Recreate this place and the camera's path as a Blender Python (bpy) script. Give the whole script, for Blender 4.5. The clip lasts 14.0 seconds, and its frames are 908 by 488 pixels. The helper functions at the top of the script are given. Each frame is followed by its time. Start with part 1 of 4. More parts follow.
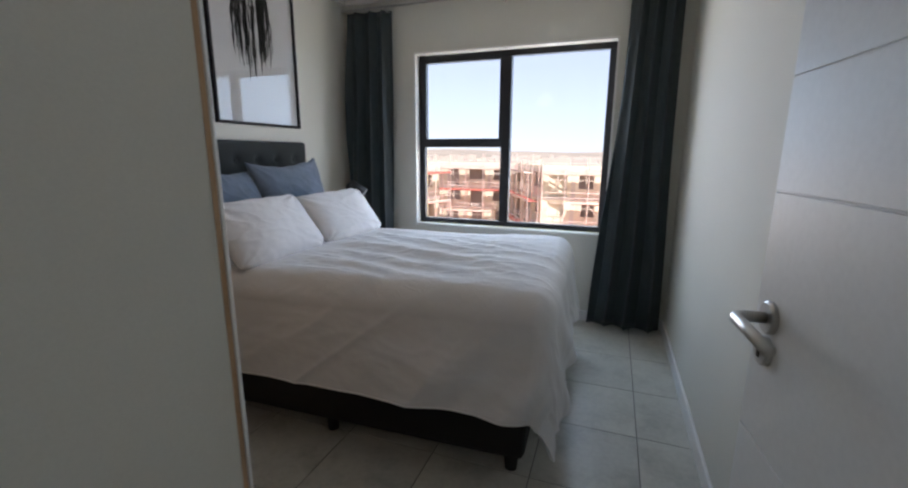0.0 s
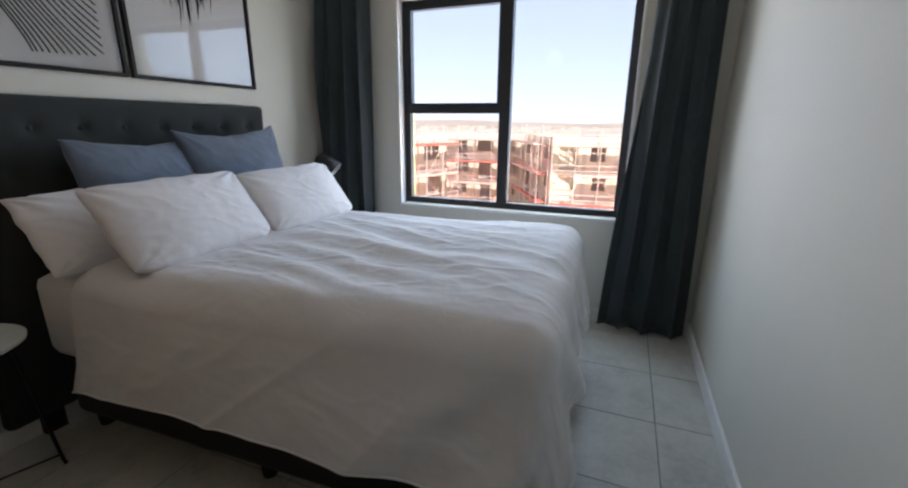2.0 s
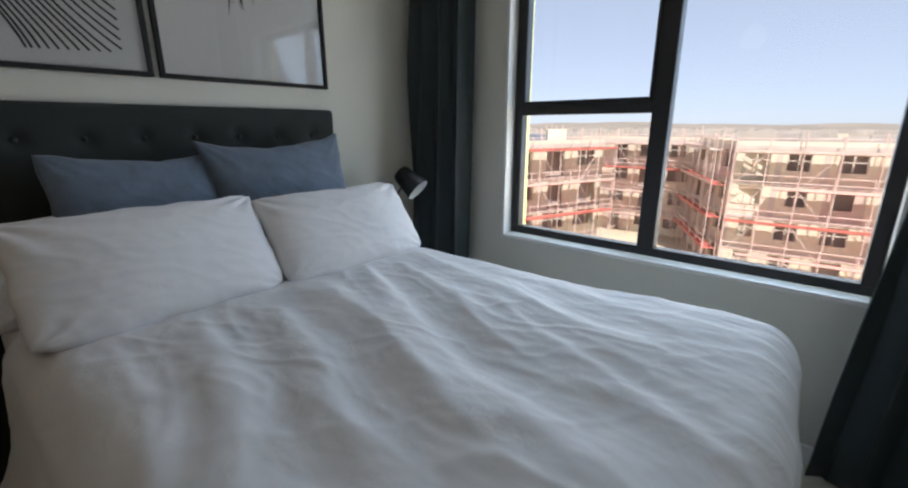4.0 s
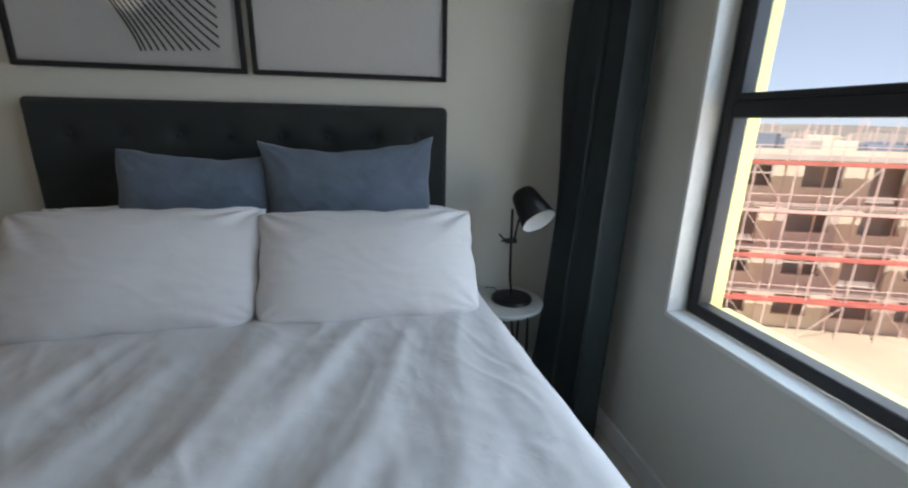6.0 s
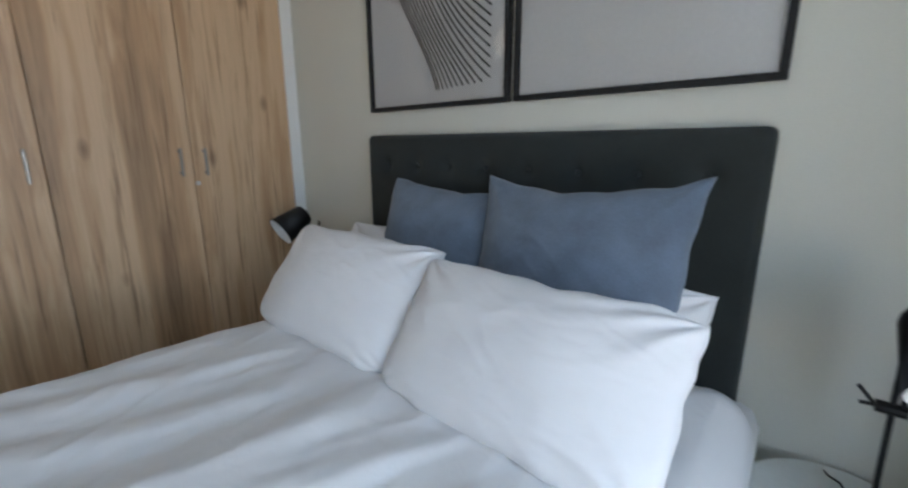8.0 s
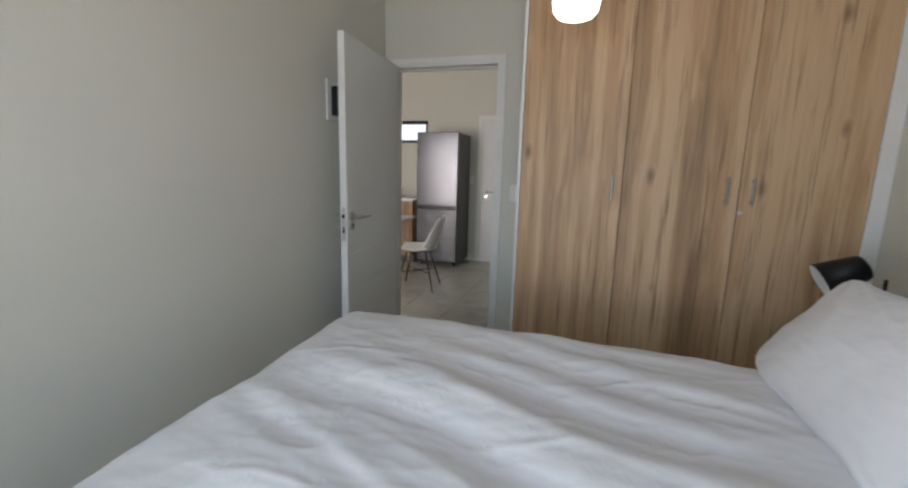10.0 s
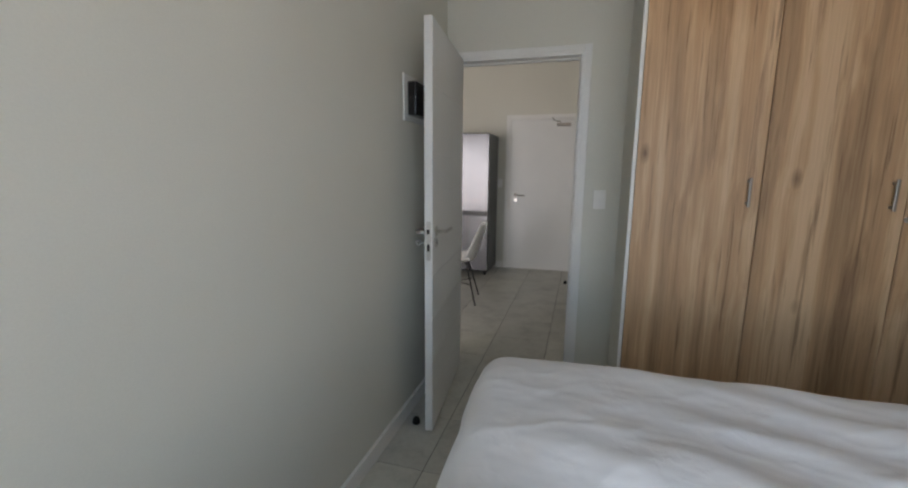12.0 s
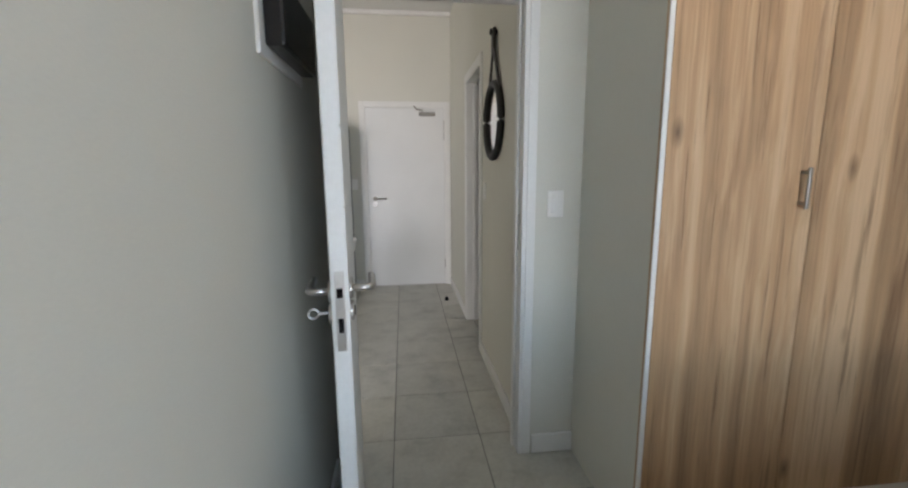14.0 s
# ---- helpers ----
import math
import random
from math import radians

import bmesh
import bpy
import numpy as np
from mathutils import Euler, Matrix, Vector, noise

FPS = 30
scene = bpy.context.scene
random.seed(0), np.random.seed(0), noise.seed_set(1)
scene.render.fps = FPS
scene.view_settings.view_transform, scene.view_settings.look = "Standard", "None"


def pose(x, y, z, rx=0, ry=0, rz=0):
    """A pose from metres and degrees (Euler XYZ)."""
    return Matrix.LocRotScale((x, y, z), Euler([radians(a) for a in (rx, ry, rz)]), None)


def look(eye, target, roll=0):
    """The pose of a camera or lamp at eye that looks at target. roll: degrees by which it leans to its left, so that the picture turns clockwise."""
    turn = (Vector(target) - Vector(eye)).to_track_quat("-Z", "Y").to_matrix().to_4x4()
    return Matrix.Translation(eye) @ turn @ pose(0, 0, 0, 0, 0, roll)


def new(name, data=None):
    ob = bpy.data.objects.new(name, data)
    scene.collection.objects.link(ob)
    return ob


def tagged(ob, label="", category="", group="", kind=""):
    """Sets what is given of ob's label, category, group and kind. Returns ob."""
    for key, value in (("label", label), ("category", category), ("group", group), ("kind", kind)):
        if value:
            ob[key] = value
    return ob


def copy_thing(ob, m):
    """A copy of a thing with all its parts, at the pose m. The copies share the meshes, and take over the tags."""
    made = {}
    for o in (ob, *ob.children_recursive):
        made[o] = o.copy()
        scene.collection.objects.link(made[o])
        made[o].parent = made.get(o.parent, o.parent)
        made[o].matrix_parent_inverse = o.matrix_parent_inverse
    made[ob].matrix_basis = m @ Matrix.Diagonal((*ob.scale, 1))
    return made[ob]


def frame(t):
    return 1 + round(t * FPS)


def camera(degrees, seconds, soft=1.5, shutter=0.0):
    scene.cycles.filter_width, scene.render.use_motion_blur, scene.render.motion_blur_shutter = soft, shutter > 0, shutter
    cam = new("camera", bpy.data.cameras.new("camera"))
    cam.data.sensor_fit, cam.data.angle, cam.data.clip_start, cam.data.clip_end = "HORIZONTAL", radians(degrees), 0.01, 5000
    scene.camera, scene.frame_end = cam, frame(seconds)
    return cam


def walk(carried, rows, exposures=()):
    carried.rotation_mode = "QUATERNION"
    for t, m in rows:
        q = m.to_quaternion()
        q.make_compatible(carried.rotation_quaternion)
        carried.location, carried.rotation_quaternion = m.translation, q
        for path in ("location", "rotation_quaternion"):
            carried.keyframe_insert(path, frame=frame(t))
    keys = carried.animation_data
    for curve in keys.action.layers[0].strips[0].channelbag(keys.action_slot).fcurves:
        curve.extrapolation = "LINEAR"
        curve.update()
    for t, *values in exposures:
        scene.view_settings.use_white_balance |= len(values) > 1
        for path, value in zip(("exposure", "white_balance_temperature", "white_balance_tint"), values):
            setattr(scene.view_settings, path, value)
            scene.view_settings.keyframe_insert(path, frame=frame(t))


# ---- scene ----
cam = camera(93.1, 14.0, soft=2.2, shutter=0.3)
SKY, SUN, WIN, BOUNCE, LIV = 0.088, 3.2, 21.0, 12.5, 33.0
PATH = [
    (0, (0.262, 1.085, 1.312), (-0.408, 2.92, 0.9), 0.3),
    (0.5, (0.217, 1.235, 1.3), (-0.388, 3.086, 0.873), 0.3),
    (1, (0.16, 1.371, 1.302), (-0.413, 3.228, 0.844), 0.4),
    (1.5, (0.146, 1.494, 1.299), (-0.444, 3.339, 0.8), 0.4),
    (2, (0.206, 1.638, 1.29), (-0.49, 3.434, 0.753), 0.5),
    (4.3, (0.01, 2.658, 1.311), (-1.347, 4.019, 0.758), 0.5),
    (4.5, (-0.005, 2.753, 1.326), (-1.419, 4.044, 0.749), 0.9),
    (5, (-0.055, 3.003, 1.33), (-1.657, 4.055, 0.756), 0.7),
    (5.5, (-0.092, 3.233, 1.343), (-1.846, 4.01, 0.778), -0.3),
    (6, (-0.139, 3.489, 1.335), (-2.019, 3.892, 0.785), 1.3),
    (6.5, (-0.256, 3.674, 1.314), (-2.184, 3.748, 0.787), 1.2),
    (7, (-0.388, 3.832, 1.329), (-2.287, 3.436, 0.84), 0.1),
    (7.5, (-0.528, 3.957, 1.35), (-2.241, 3.04, 0.875), -0.7),
    (8, (-0.715, 3.958, 1.347), (-2.169, 2.662, 0.895), -0.2),
    (8.5, (-0.82, 3.903, 1.337), (-1.777, 2.195, 0.93), 0.4),
    (9, (-0.875, 3.951, 1.341), (-1.068, 1.999, 0.949), 1.6),
    (9.2, (-0.891, 3.98, 1.334), (-0.822, 2.015, 0.964), 1.4),
    (11.3, (-0.44, 4.027, 1.366), (0.328, 2.214, 1.02), 1.6),
    (11.5, (-0.38, 3.994, 1.367), (0.352, 2.165, 1.02), 1.3),
    (12, (-0.165, 3.865, 1.358), (0.39, 1.973, 1.017), 0.5),
    (12.5, (0.016, 3.681, 1.342), (0.263, 1.725, 1.005), 1.1),
    (13, (0.25, 3.458, 1.345), (0.179, 1.486, 1.02), -0.1),
    (13.5, (0.37, 3.221, 1.356), (0.189, 1.26, 1.011), -0.3),
    (14, (0.382, 2.898, 1.334), (0.155, 0.94, 0.995), -0.4),
]
EXPOSURES = [(0.0, 1.54, 6050, 21), (2.0, 1.58, 6050, 21), (4.5, 1.05, 6050, 16), (6.0, 1.02, 6050, 16), (7.5, 1.46, 5850, 15), (8.0, 1.54, 5980, 16), (9.0, 1.68, 6550, 19), (11.5, 1.42, 6500, 19), (13.0, 1.76, 6500, 19), (14.0, 2.18, 6250, 18)]
walk(cam, [(t, look(eye, target, roll)) for t, eye, target, roll in PATH], exposures=EXPOSURES)

# ---- light ----
world = bpy.data.worlds.new("world")
scene.world = world
world.use_nodes = True
SUN_ELEV, SUN_TURN = radians(55), radians(142)
wn = world.node_tree.nodes
sky = wn.new("ShaderNodeTexSky")
sky.sky_type, sky.sun_disc, sky.sun_elevation, sky.sun_rotation = "NISHITA", False, SUN_ELEV, SUN_TURN
sky.air_density, sky.dust_density, sky.ozone_density = 0.7, 0.25, 0.8
haze = wn.new("ShaderNodeHueSaturation")
haze.inputs["Saturation"].default_value = 0.62
world.node_tree.links.new(sky.outputs[0], haze.inputs["Color"])
veil = wn.new("ShaderNodeMix")  # thin even haze over the whole sky
veil.data_type = "RGBA"
veil.inputs[0].default_value, veil.inputs[7].default_value = 0.7, (2.95, 3.4, 3.95, 1)
world.node_tree.links.new(haze.outputs[0], veil.inputs[6])
world.node_tree.links.new(veil.outputs[2], wn["Background"].inputs[0])
wn["Background"].inputs[1].default_value = SKY


def lamp(name, kind, m, energy, colour, **more):
    data = bpy.data.lights.new(name, kind)
    data.energy, data.color = energy, colour
    if kind == "SUN":
        data.angle = more["angle"]
    elif kind == "AREA":
        data.shape, data.size, data.size_y = "RECTANGLE", more["size"], more["size_y"]
    else:
        data.shadow_soft_size = more["size"]
    ob = new(name, data)
    ob.matrix_world = m
    return ob


sun_way = Vector((math.sin(SUN_TURN) * math.cos(SUN_ELEV), math.cos(SUN_TURN) * math.cos(SUN_ELEV), math.sin(SUN_ELEV)))
lamp("sun", "SUN", look(sun_way * 50, (0, 0, 0)), SUN, (1.0, 0.95, 0.88), angle=radians(0.5))
# the sky sends its light down through the window, the sunlit sand sends a little up
lamp("bedroom_sky_light", "AREA", look((-0.56, 5.12, 1.70), (-0.56, 3.12, 0.90)), WIN, (0.61, 0.835, 1.0), size=2.4, size_y=1.7)
lamp("bedroom_ground_light", "AREA", look((-0.56, 5.05, 0.75), (-0.56, 3.05, 1.55)), BOUNCE, (1.0, 0.90, 0.74), size=2.4, size_y=0.8)
lamp("living_window_daylight", "AREA", look((2.68, 4.572, 1.15), (1.7, 0.0, -0.5)), LIV, (1.0, 0.985, 0.94), size=1.65, size_y=2.05)

# ---- materials ----


class Nodes:
    """A small wrapper that keeps node code short."""

    def __init__(self, name):
        self.mat = bpy.data.materials.new(name)
        self.mat.use_nodes = True
        self.tree = self.mat.node_tree
        self.bsdf = self.tree.nodes["Principled BSDF"]

    def add(self, kind, **inputs):
        n = self.tree.nodes.new(kind)
        for k, v in inputs.items():
            key = k.replace("_", " ")
            if isinstance(v, bpy.types.NodeSocket):
                self.tree.links.new(v, n.inputs[key])
            else:
                n.inputs[key].default_value = v
        return n

    def link(self, a, b):
        self.tree.links.new(a, b)

    def coords(self, scale=(1, 1, 1), per_object=0.0):
        geo = self.add("ShaderNodeNewGeometry")
        mp = self.add("ShaderNodeMapping", Vector=geo.outputs["Position"], Scale=scale)
        if per_object:
            info = self.add("ShaderNodeObjectInfo")
            mul = self.add("ShaderNodeVectorMath")
            mul.operation = "SCALE"
            mul.inputs[0].default_value = (per_object, per_object * 0.7, per_object * 1.3)
            self.link(info.outputs["Random"], mul.inputs["Scale"])
            self.link(mul.outputs[0], mp.inputs["Location"])
        return mp.outputs[0]

    def ramp(self, fac, *stops):
        n = self.add("ShaderNodeValToRGB")
        self.link(fac, n.inputs[0])
        e = n.color_ramp.elements
        while len(e) < len(stops):
            e.new(0.5)
        for el, (pos, c) in zip(e, stops):
            el.position, el.color = pos, (*c, 1)
        return n.outputs[0]

    def noise(self, vec, scale, detail=4, rough=0.55):
        return self.add("ShaderNodeTexNoise", Vector=vec, Scale=scale, Detail=detail, Roughness=rough).outputs[0]

    def mixc(self, fac, a, b, how="MIX"):
        n = self.tree.nodes.new("ShaderNodeMix")
        n.data_type, n.blend_type = "RGBA", how
        for sock, v in ((n.inputs[0], fac), (n.inputs[6], a), (n.inputs[7], b)):
            if isinstance(v, bpy.types.NodeSocket):
                self.link(v, sock)
            else:
                sock.default_value = (*v, 1) if isinstance(v, tuple) else v
        return n.outputs[2]

    def bump(self, height, strength, distance):
        n = self.add("ShaderNodeBump", Height=height, Strength=strength, Distance=distance)
        self.link(n.outputs[0], self.bsdf.inputs["Normal"])

    def base(self, c):
        if isinstance(c, bpy.types.NodeSocket):
            self.link(c, self.bsdf.inputs["Base Color"])
        else:
            self.bsdf.inputs["Base Color"].default_value = (*c, 1)

    def set(self, **kw):
        for k, v in kw.items():
            s = self.bsdf.inputs[k.replace("_", " ")]
            if isinstance(v, bpy.types.NodeSocket):
                self.link(v, s)
            else:
                s.default_value = v
        return self


def tone(c, k):
    return tuple(min(1.0, v * k) for v in c)


def plain(name, c, rough=0.5, metal=0.0, vary=0.12, scale=6.0, grain=90.0, bump=0.15, depth=0.001, **kw):
    """Paint, plaster, metal or plastic: stains at one scale, grain and relief at another."""
    n = Nodes(name)
    v = n.coords()
    big = n.noise(v, scale, 5)
    fine = n.noise(v, grain, 3)
    col = n.ramp(big, (0.3, tone(c, 1 - vary)), (0.72, tone(c, 1 + vary * 0.6)))
    n.base(n.mixc(0.07, col, n.ramp(fine, (0.35, tone(c, 0.7)), (0.65, tone(c, 1.25)))))
    r = n.add("ShaderNodeMapRange", Value=big, To_Min=max(0.02, rough - 0.08), To_Max=min(1.0, rough + 0.1))
    n.set(Roughness=r.outputs[0], Metallic=metal, **kw)
    if bump:
        n.bump(fine, bump, depth)
    return n.mat


def cloth(name, c, scale=900.0, rough=0.9, vary=0.1, sheen=0.2, bump=0.3, weft=0.25):
    """Woven cloth: crossed threads for relief, soft blotches for colour."""
    n = Nodes(name)
    v = n.coords()
    w1 = n.noise(n.coords((1.0, 0.15, 1.0)), scale, 2)
    w2 = n.noise(n.coords((0.15, 1.0, 0.6)), scale, 2)
    weave = n.mixc(0.5, w1, w2)
    big = n.noise(v, 9.0, 5)
    col = n.ramp(big, (0.3, tone(c, 1 - vary)), (0.7, tone(c, 1 + vary)))
    n.base(n.mixc(weft, col, n.ramp(weave, (0.38, tone(c, 0.65)), (0.62, tone(c, 1.35)))))
    n.set(Roughness=rough, Sheen_Weight=sheen)
    n.bump(weave, bump, 0.0006)
    return n.mat


def cotton(name, c, wrinkle=1.0):
    """Washed cotton: a fine weave under small pressed-in crinkles."""
    n = Nodes(name)
    v = n.coords()
    warp = n.noise(v, 7.0, 3)
    shift = n.add("ShaderNodeVectorMath")
    shift.operation = "SCALE"
    shift.inputs["Scale"].default_value = 0.12
    n.link(n.add("ShaderNodeTexNoise", Vector=v, Scale=6.0, Detail=2.0).outputs["Color"], shift.inputs[0])
    bent = n.add("ShaderNodeVectorMath")
    bent.operation = "ADD"
    n.link(v, bent.inputs[0])
    n.link(shift.outputs[0], bent.inputs[1])
    crush = n.add("ShaderNodeTexNoise", Vector=bent.outputs[0], Scale=17.0, Detail=3.0, Roughness=0.5)
    ridge = n.ramp(crush.outputs[0], (0.40, (0, 0, 0)), (0.50, (1, 1, 1)), (0.60, (0, 0, 0)))
    gate = n.ramp(warp, (0.42, (0, 0, 0)), (0.62, (1, 1, 1)))
    fine = n.noise(v, 900.0, 2)
    height = n.mixc(0.06, n.mixc(1.0, ridge, gate, "MULTIPLY"), fine)
    n.base(n.ramp(warp, (0.3, tone(c, 0.98)), (0.7, tone(c, 1.02))))
    n.set(Roughness=0.88, Sheen_Weight=0.12)
    n.bump(height, 0.09 * wrinkle, 0.006)
    return n.mat


def wood(name, dark, mid, light, per_object=7.0, rough=0.5):
    """Oak-look laminate with upright grain, darker cathedral streaks and a few knots."""
    n = Nodes(name)
    warp = n.noise(n.coords((2.2, 2.2, 0.5), per_object), 1.6, 3)
    v = n.coords((1, 1, 0.030), per_object)
    shifted = n.add("ShaderNodeVectorMath")
    shifted.operation = "ADD"
    n.link(v, shifted.inputs[0])
    sc = n.add("ShaderNodeVectorMath")
    sc.operation = "SCALE"
    sc.inputs["Scale"].default_value = 0.10
    n.link(warp, sc.inputs[0])
    n.link(sc.outputs[0], shifted.inputs[1])
    band = n.noise(shifted.outputs[0], 6.0, 6, 0.64)
    fib = n.noise(n.coords((1, 1, 0.012), per_object), 240.0, 3, 0.7)
    col = n.ramp(band, (0.33, dark), (0.415, tone(mid, 0.74)), (0.48, mid), (0.55, light), (0.64, light), (0.70, tone(mid, 0.72)))
    streak = n.noise(n.coords((1, 1, 0.035), per_object), 27.0, 5, 0.7)
    col = n.mixc(n.ramp(streak, (0.56, (0, 0, 0)), (0.67, (0.5, 0.5, 0.5))), col, tone(dark, 1.15))
    line = n.noise(n.coords((1, 1, 0.028), per_object * 1.7), 62.0, 4, 0.6)
    col = n.mixc(n.ramp(line, (0.61, (0, 0, 0)), (0.67, (0.65, 0.65, 0.65))), col, tone(dark, 0.8))
    col = n.mixc(0.15, col, n.ramp(fib, (0.36, tone(dark, 0.8)), (0.62, light)))
    kv = n.coords((3.2, 3.2, 1.5), per_object)
    knot = n.add("ShaderNodeTexVoronoi", Vector=kv, Scale=1.1)
    kn = n.ramp(knot.outputs["Distance"], (0.0, (1, 1, 1)), (0.035, (0.5, 0.5, 0.5)), (0.09, (0, 0, 0)))
    col = n.mixc(kn, col, tone(dark, 0.45))
    n.base(col)
    n.set(Roughness=rough)
    n.bump(fib, 0.15, 0.0006)
    return n.mat


def pane_glass(name, tint=(0.97, 0.985, 0.98), gloss=1.0):
    n = Nodes(name)
    t = n.tree
    clear = n.add("ShaderNodeBsdfTransparent")
    clear.inputs[0].default_value = (*tint, 1)
    shine = n.add("ShaderNodeBsdfGlossy", Roughness=0.015)
    shine.inputs[0].default_value = (gloss, gloss, gloss, 1)
    fr = n.add("ShaderNodeFresnel", IOR=1.5)
    mix = n.add("ShaderNodeMixShader")
    n.link(fr.outputs[0], mix.inputs[0])
    n.link(clear.outputs[0], mix.inputs[1])
    n.link(shine.outputs[0], mix.inputs[2])
    n.link(mix.outputs[0], t.nodes["Material Output"].inputs[0])
    return n.mat


def glow(name, c, strength):
    n = Nodes(name)
    n.base((0.9, 0.88, 0.8))
    n.set(Emission_Color=(*c, 1), Emission_Strength=strength, Roughness=0.3)
    return n.mat


def tile_mat(name, c):
    n = Nodes(name)
    v = n.coords((1, 1, 1), 9.0)
    big = n.noise(v, 5.0, 6, 0.64)
    fine = n.noise(v, 42.0, 4, 0.6)
    info = n.add("ShaderNodeObjectInfo")
    col = n.ramp(big, (0.30, tone(c, 0.72)), (0.50, c), (0.72, tone(c, 1.14)))
    col = n.mixc(0.18, col, n.ramp(fine, (0.36, tone(c, 0.7)), (0.62, tone(c, 1.2))))
    shade = n.ramp(info.outputs["Random"], (0.0, (0.93, 0.93, 0.93)), (1.0, (1.04, 1.03, 1.01)))
    n.base(n.mixc(1.0, col, shade, "MULTIPLY"))
    n.set(Roughness=n.add("ShaderNodeMapRange", Value=fine, To_Min=0.28, To_Max=0.46).outputs[0])
    n.bump(big, 0.12, 0.002)
    return n.mat


M_WALL = plain("wall_paint", (0.665, 0.655, 0.585), 0.75, vary=0.03, scale=1.5, grain=220.0, bump=0.12, depth=0.0008)
M_CEIL = plain("ceiling_paint", (0.80, 0.79, 0.76), 0.85, vary=0.03, scale=1.5, grain=200.0)
M_TRIM = plain("white_trim_paint", (0.78, 0.775, 0.75), 0.42, vary=0.04, scale=5.0, bump=0.06)
M_DOOR = plain("door_paint", (0.745, 0.75, 0.735), 0.45, vary=0.03, scale=3.0, bump=0.05)
M_SILL = plain("white_reveal_plaster", (0.82, 0.81, 0.78), 0.6, vary=0.06, scale=9.0)
M_TILE = tile_mat("ceramic_floor_tile", (0.50, 0.50, 0.455))
M_GROUT = plain("grey_grout", (0.16, 0.155, 0.145), 0.95, vary=0.2, scale=12.0)
M_OAK = wood("oak_laminate", (0.180, 0.094, 0.046), (0.480, 0.300, 0.160), (0.635, 0.438, 0.264))
M_FRAME = plain("dark_aluminium", (0.020, 0.020, 0.023), 0.62, 0.0, vary=0.15, bump=0.05)
M_GLASS = pane_glass("window_glass", gloss=0.35)
M_PICGLASS = pane_glass("picture_glass")
M_DUVET = cotton("white_cotton", (0.665, 0.66, 0.668))
M_PILLOW = cotton("white_pillow_cotton", (0.71, 0.703, 0.715), 0.6)
M_SHEET = cloth("sheet_cotton", (0.74, 0.73, 0.72), 1400.0, vary=0.03, bump=0.04, weft=0.05)
M_BLUE = cloth("blue_grey_velvet", (0.122, 0.158, 0.215), 420.0, vary=0.22, sheen=0.22, bump=0.15, weft=0.22)
M_CHAR = cloth("charcoal_linen", (0.021, 0.026, 0.026), 500.0, vary=0.16, sheen=0.06, bump=0.6)
M_BASE = cloth("black_base_fabric", (0.010, 0.010, 0.010), 500.0, vary=0.2, sheen=0.04)
M_CURT = cloth("slate_curtain", (0.028, 0.041, 0.045), 500.0, rough=0.65, vary=0.15, sheen=0.08)
M_BLACK = plain("black_metal", (0.014, 0.014, 0.015), 0.42, 0.5, vary=0.2, bump=0.05)
M_LAMPIN = plain("white_lamp_lining", (0.82, 0.82, 0.80), 0.45, vary=0.04)
M_TABLE = plain("pale_grey_tabletop", (0.60, 0.62, 0.60), 0.45, vary=0.08, scale=12.0)
M_STEEL = plain("brushed_steel", (0.56, 0.55, 0.53), 0.32, 1.0, vary=0.08, scale=20.0, bump=0.08)
M_HANDLE = plain("dull_steel", (0.30, 0.28, 0.25), 0.38, 1.0, vary=0.08, scale=20.0, bump=0.05)
M_INOX = plain("fridge_steel", (0.10, 0.10, 0.105), 0.20, 0.9, vary=0.06, scale=3.0, bump=0.04)
M_DKGREY = plain("dark_grey_paint", (0.10, 0.105, 0.10), 0.5, vary=0.1)
M_PLASTIC = plain("white_plastic", (0.80, 0.79, 0.76), 0.35, vary=0.03, bump=0.03)
M_SMOKE = plain("smoked_cover", (0.012, 0.010, 0.010), 0.2, vary=0.1, bump=0.02)
M_PAPER = plain("white_paper", (0.70, 0.69, 0.70), 0.85, vary=0.02, scale=4.0)
M_INK = plain("black_ink", (0.012, 0.012, 0.013), 0.8, vary=0.2)
M_MIRROR = plain("mirror_silver", (0.9, 0.9, 0.9), 0.02, 1.0, vary=0.0, bump=0.0)
M_STRAP = plain("black_leather", (0.012, 0.011, 0.010), 0.5, vary=0.3)
M_TOP = plain("pale_worktop", (0.62, 0.60, 0.56), 0.35, vary=0.1, scale=30.0)
M_WIRE = plain("dark_cable", (0.01, 0.01, 0.01), 0.5, bump=0.0)
M_BULB = glow("lit_lampshade", (1.0, 0.90, 0.68), 0.9)

# ---- building tools ----


def sheet(corners):
    """One thin sheet, for a pane."""
    bm = bmesh.new()
    bm.faces.new([bm.verts.new(c) for c in corners])
    return bm


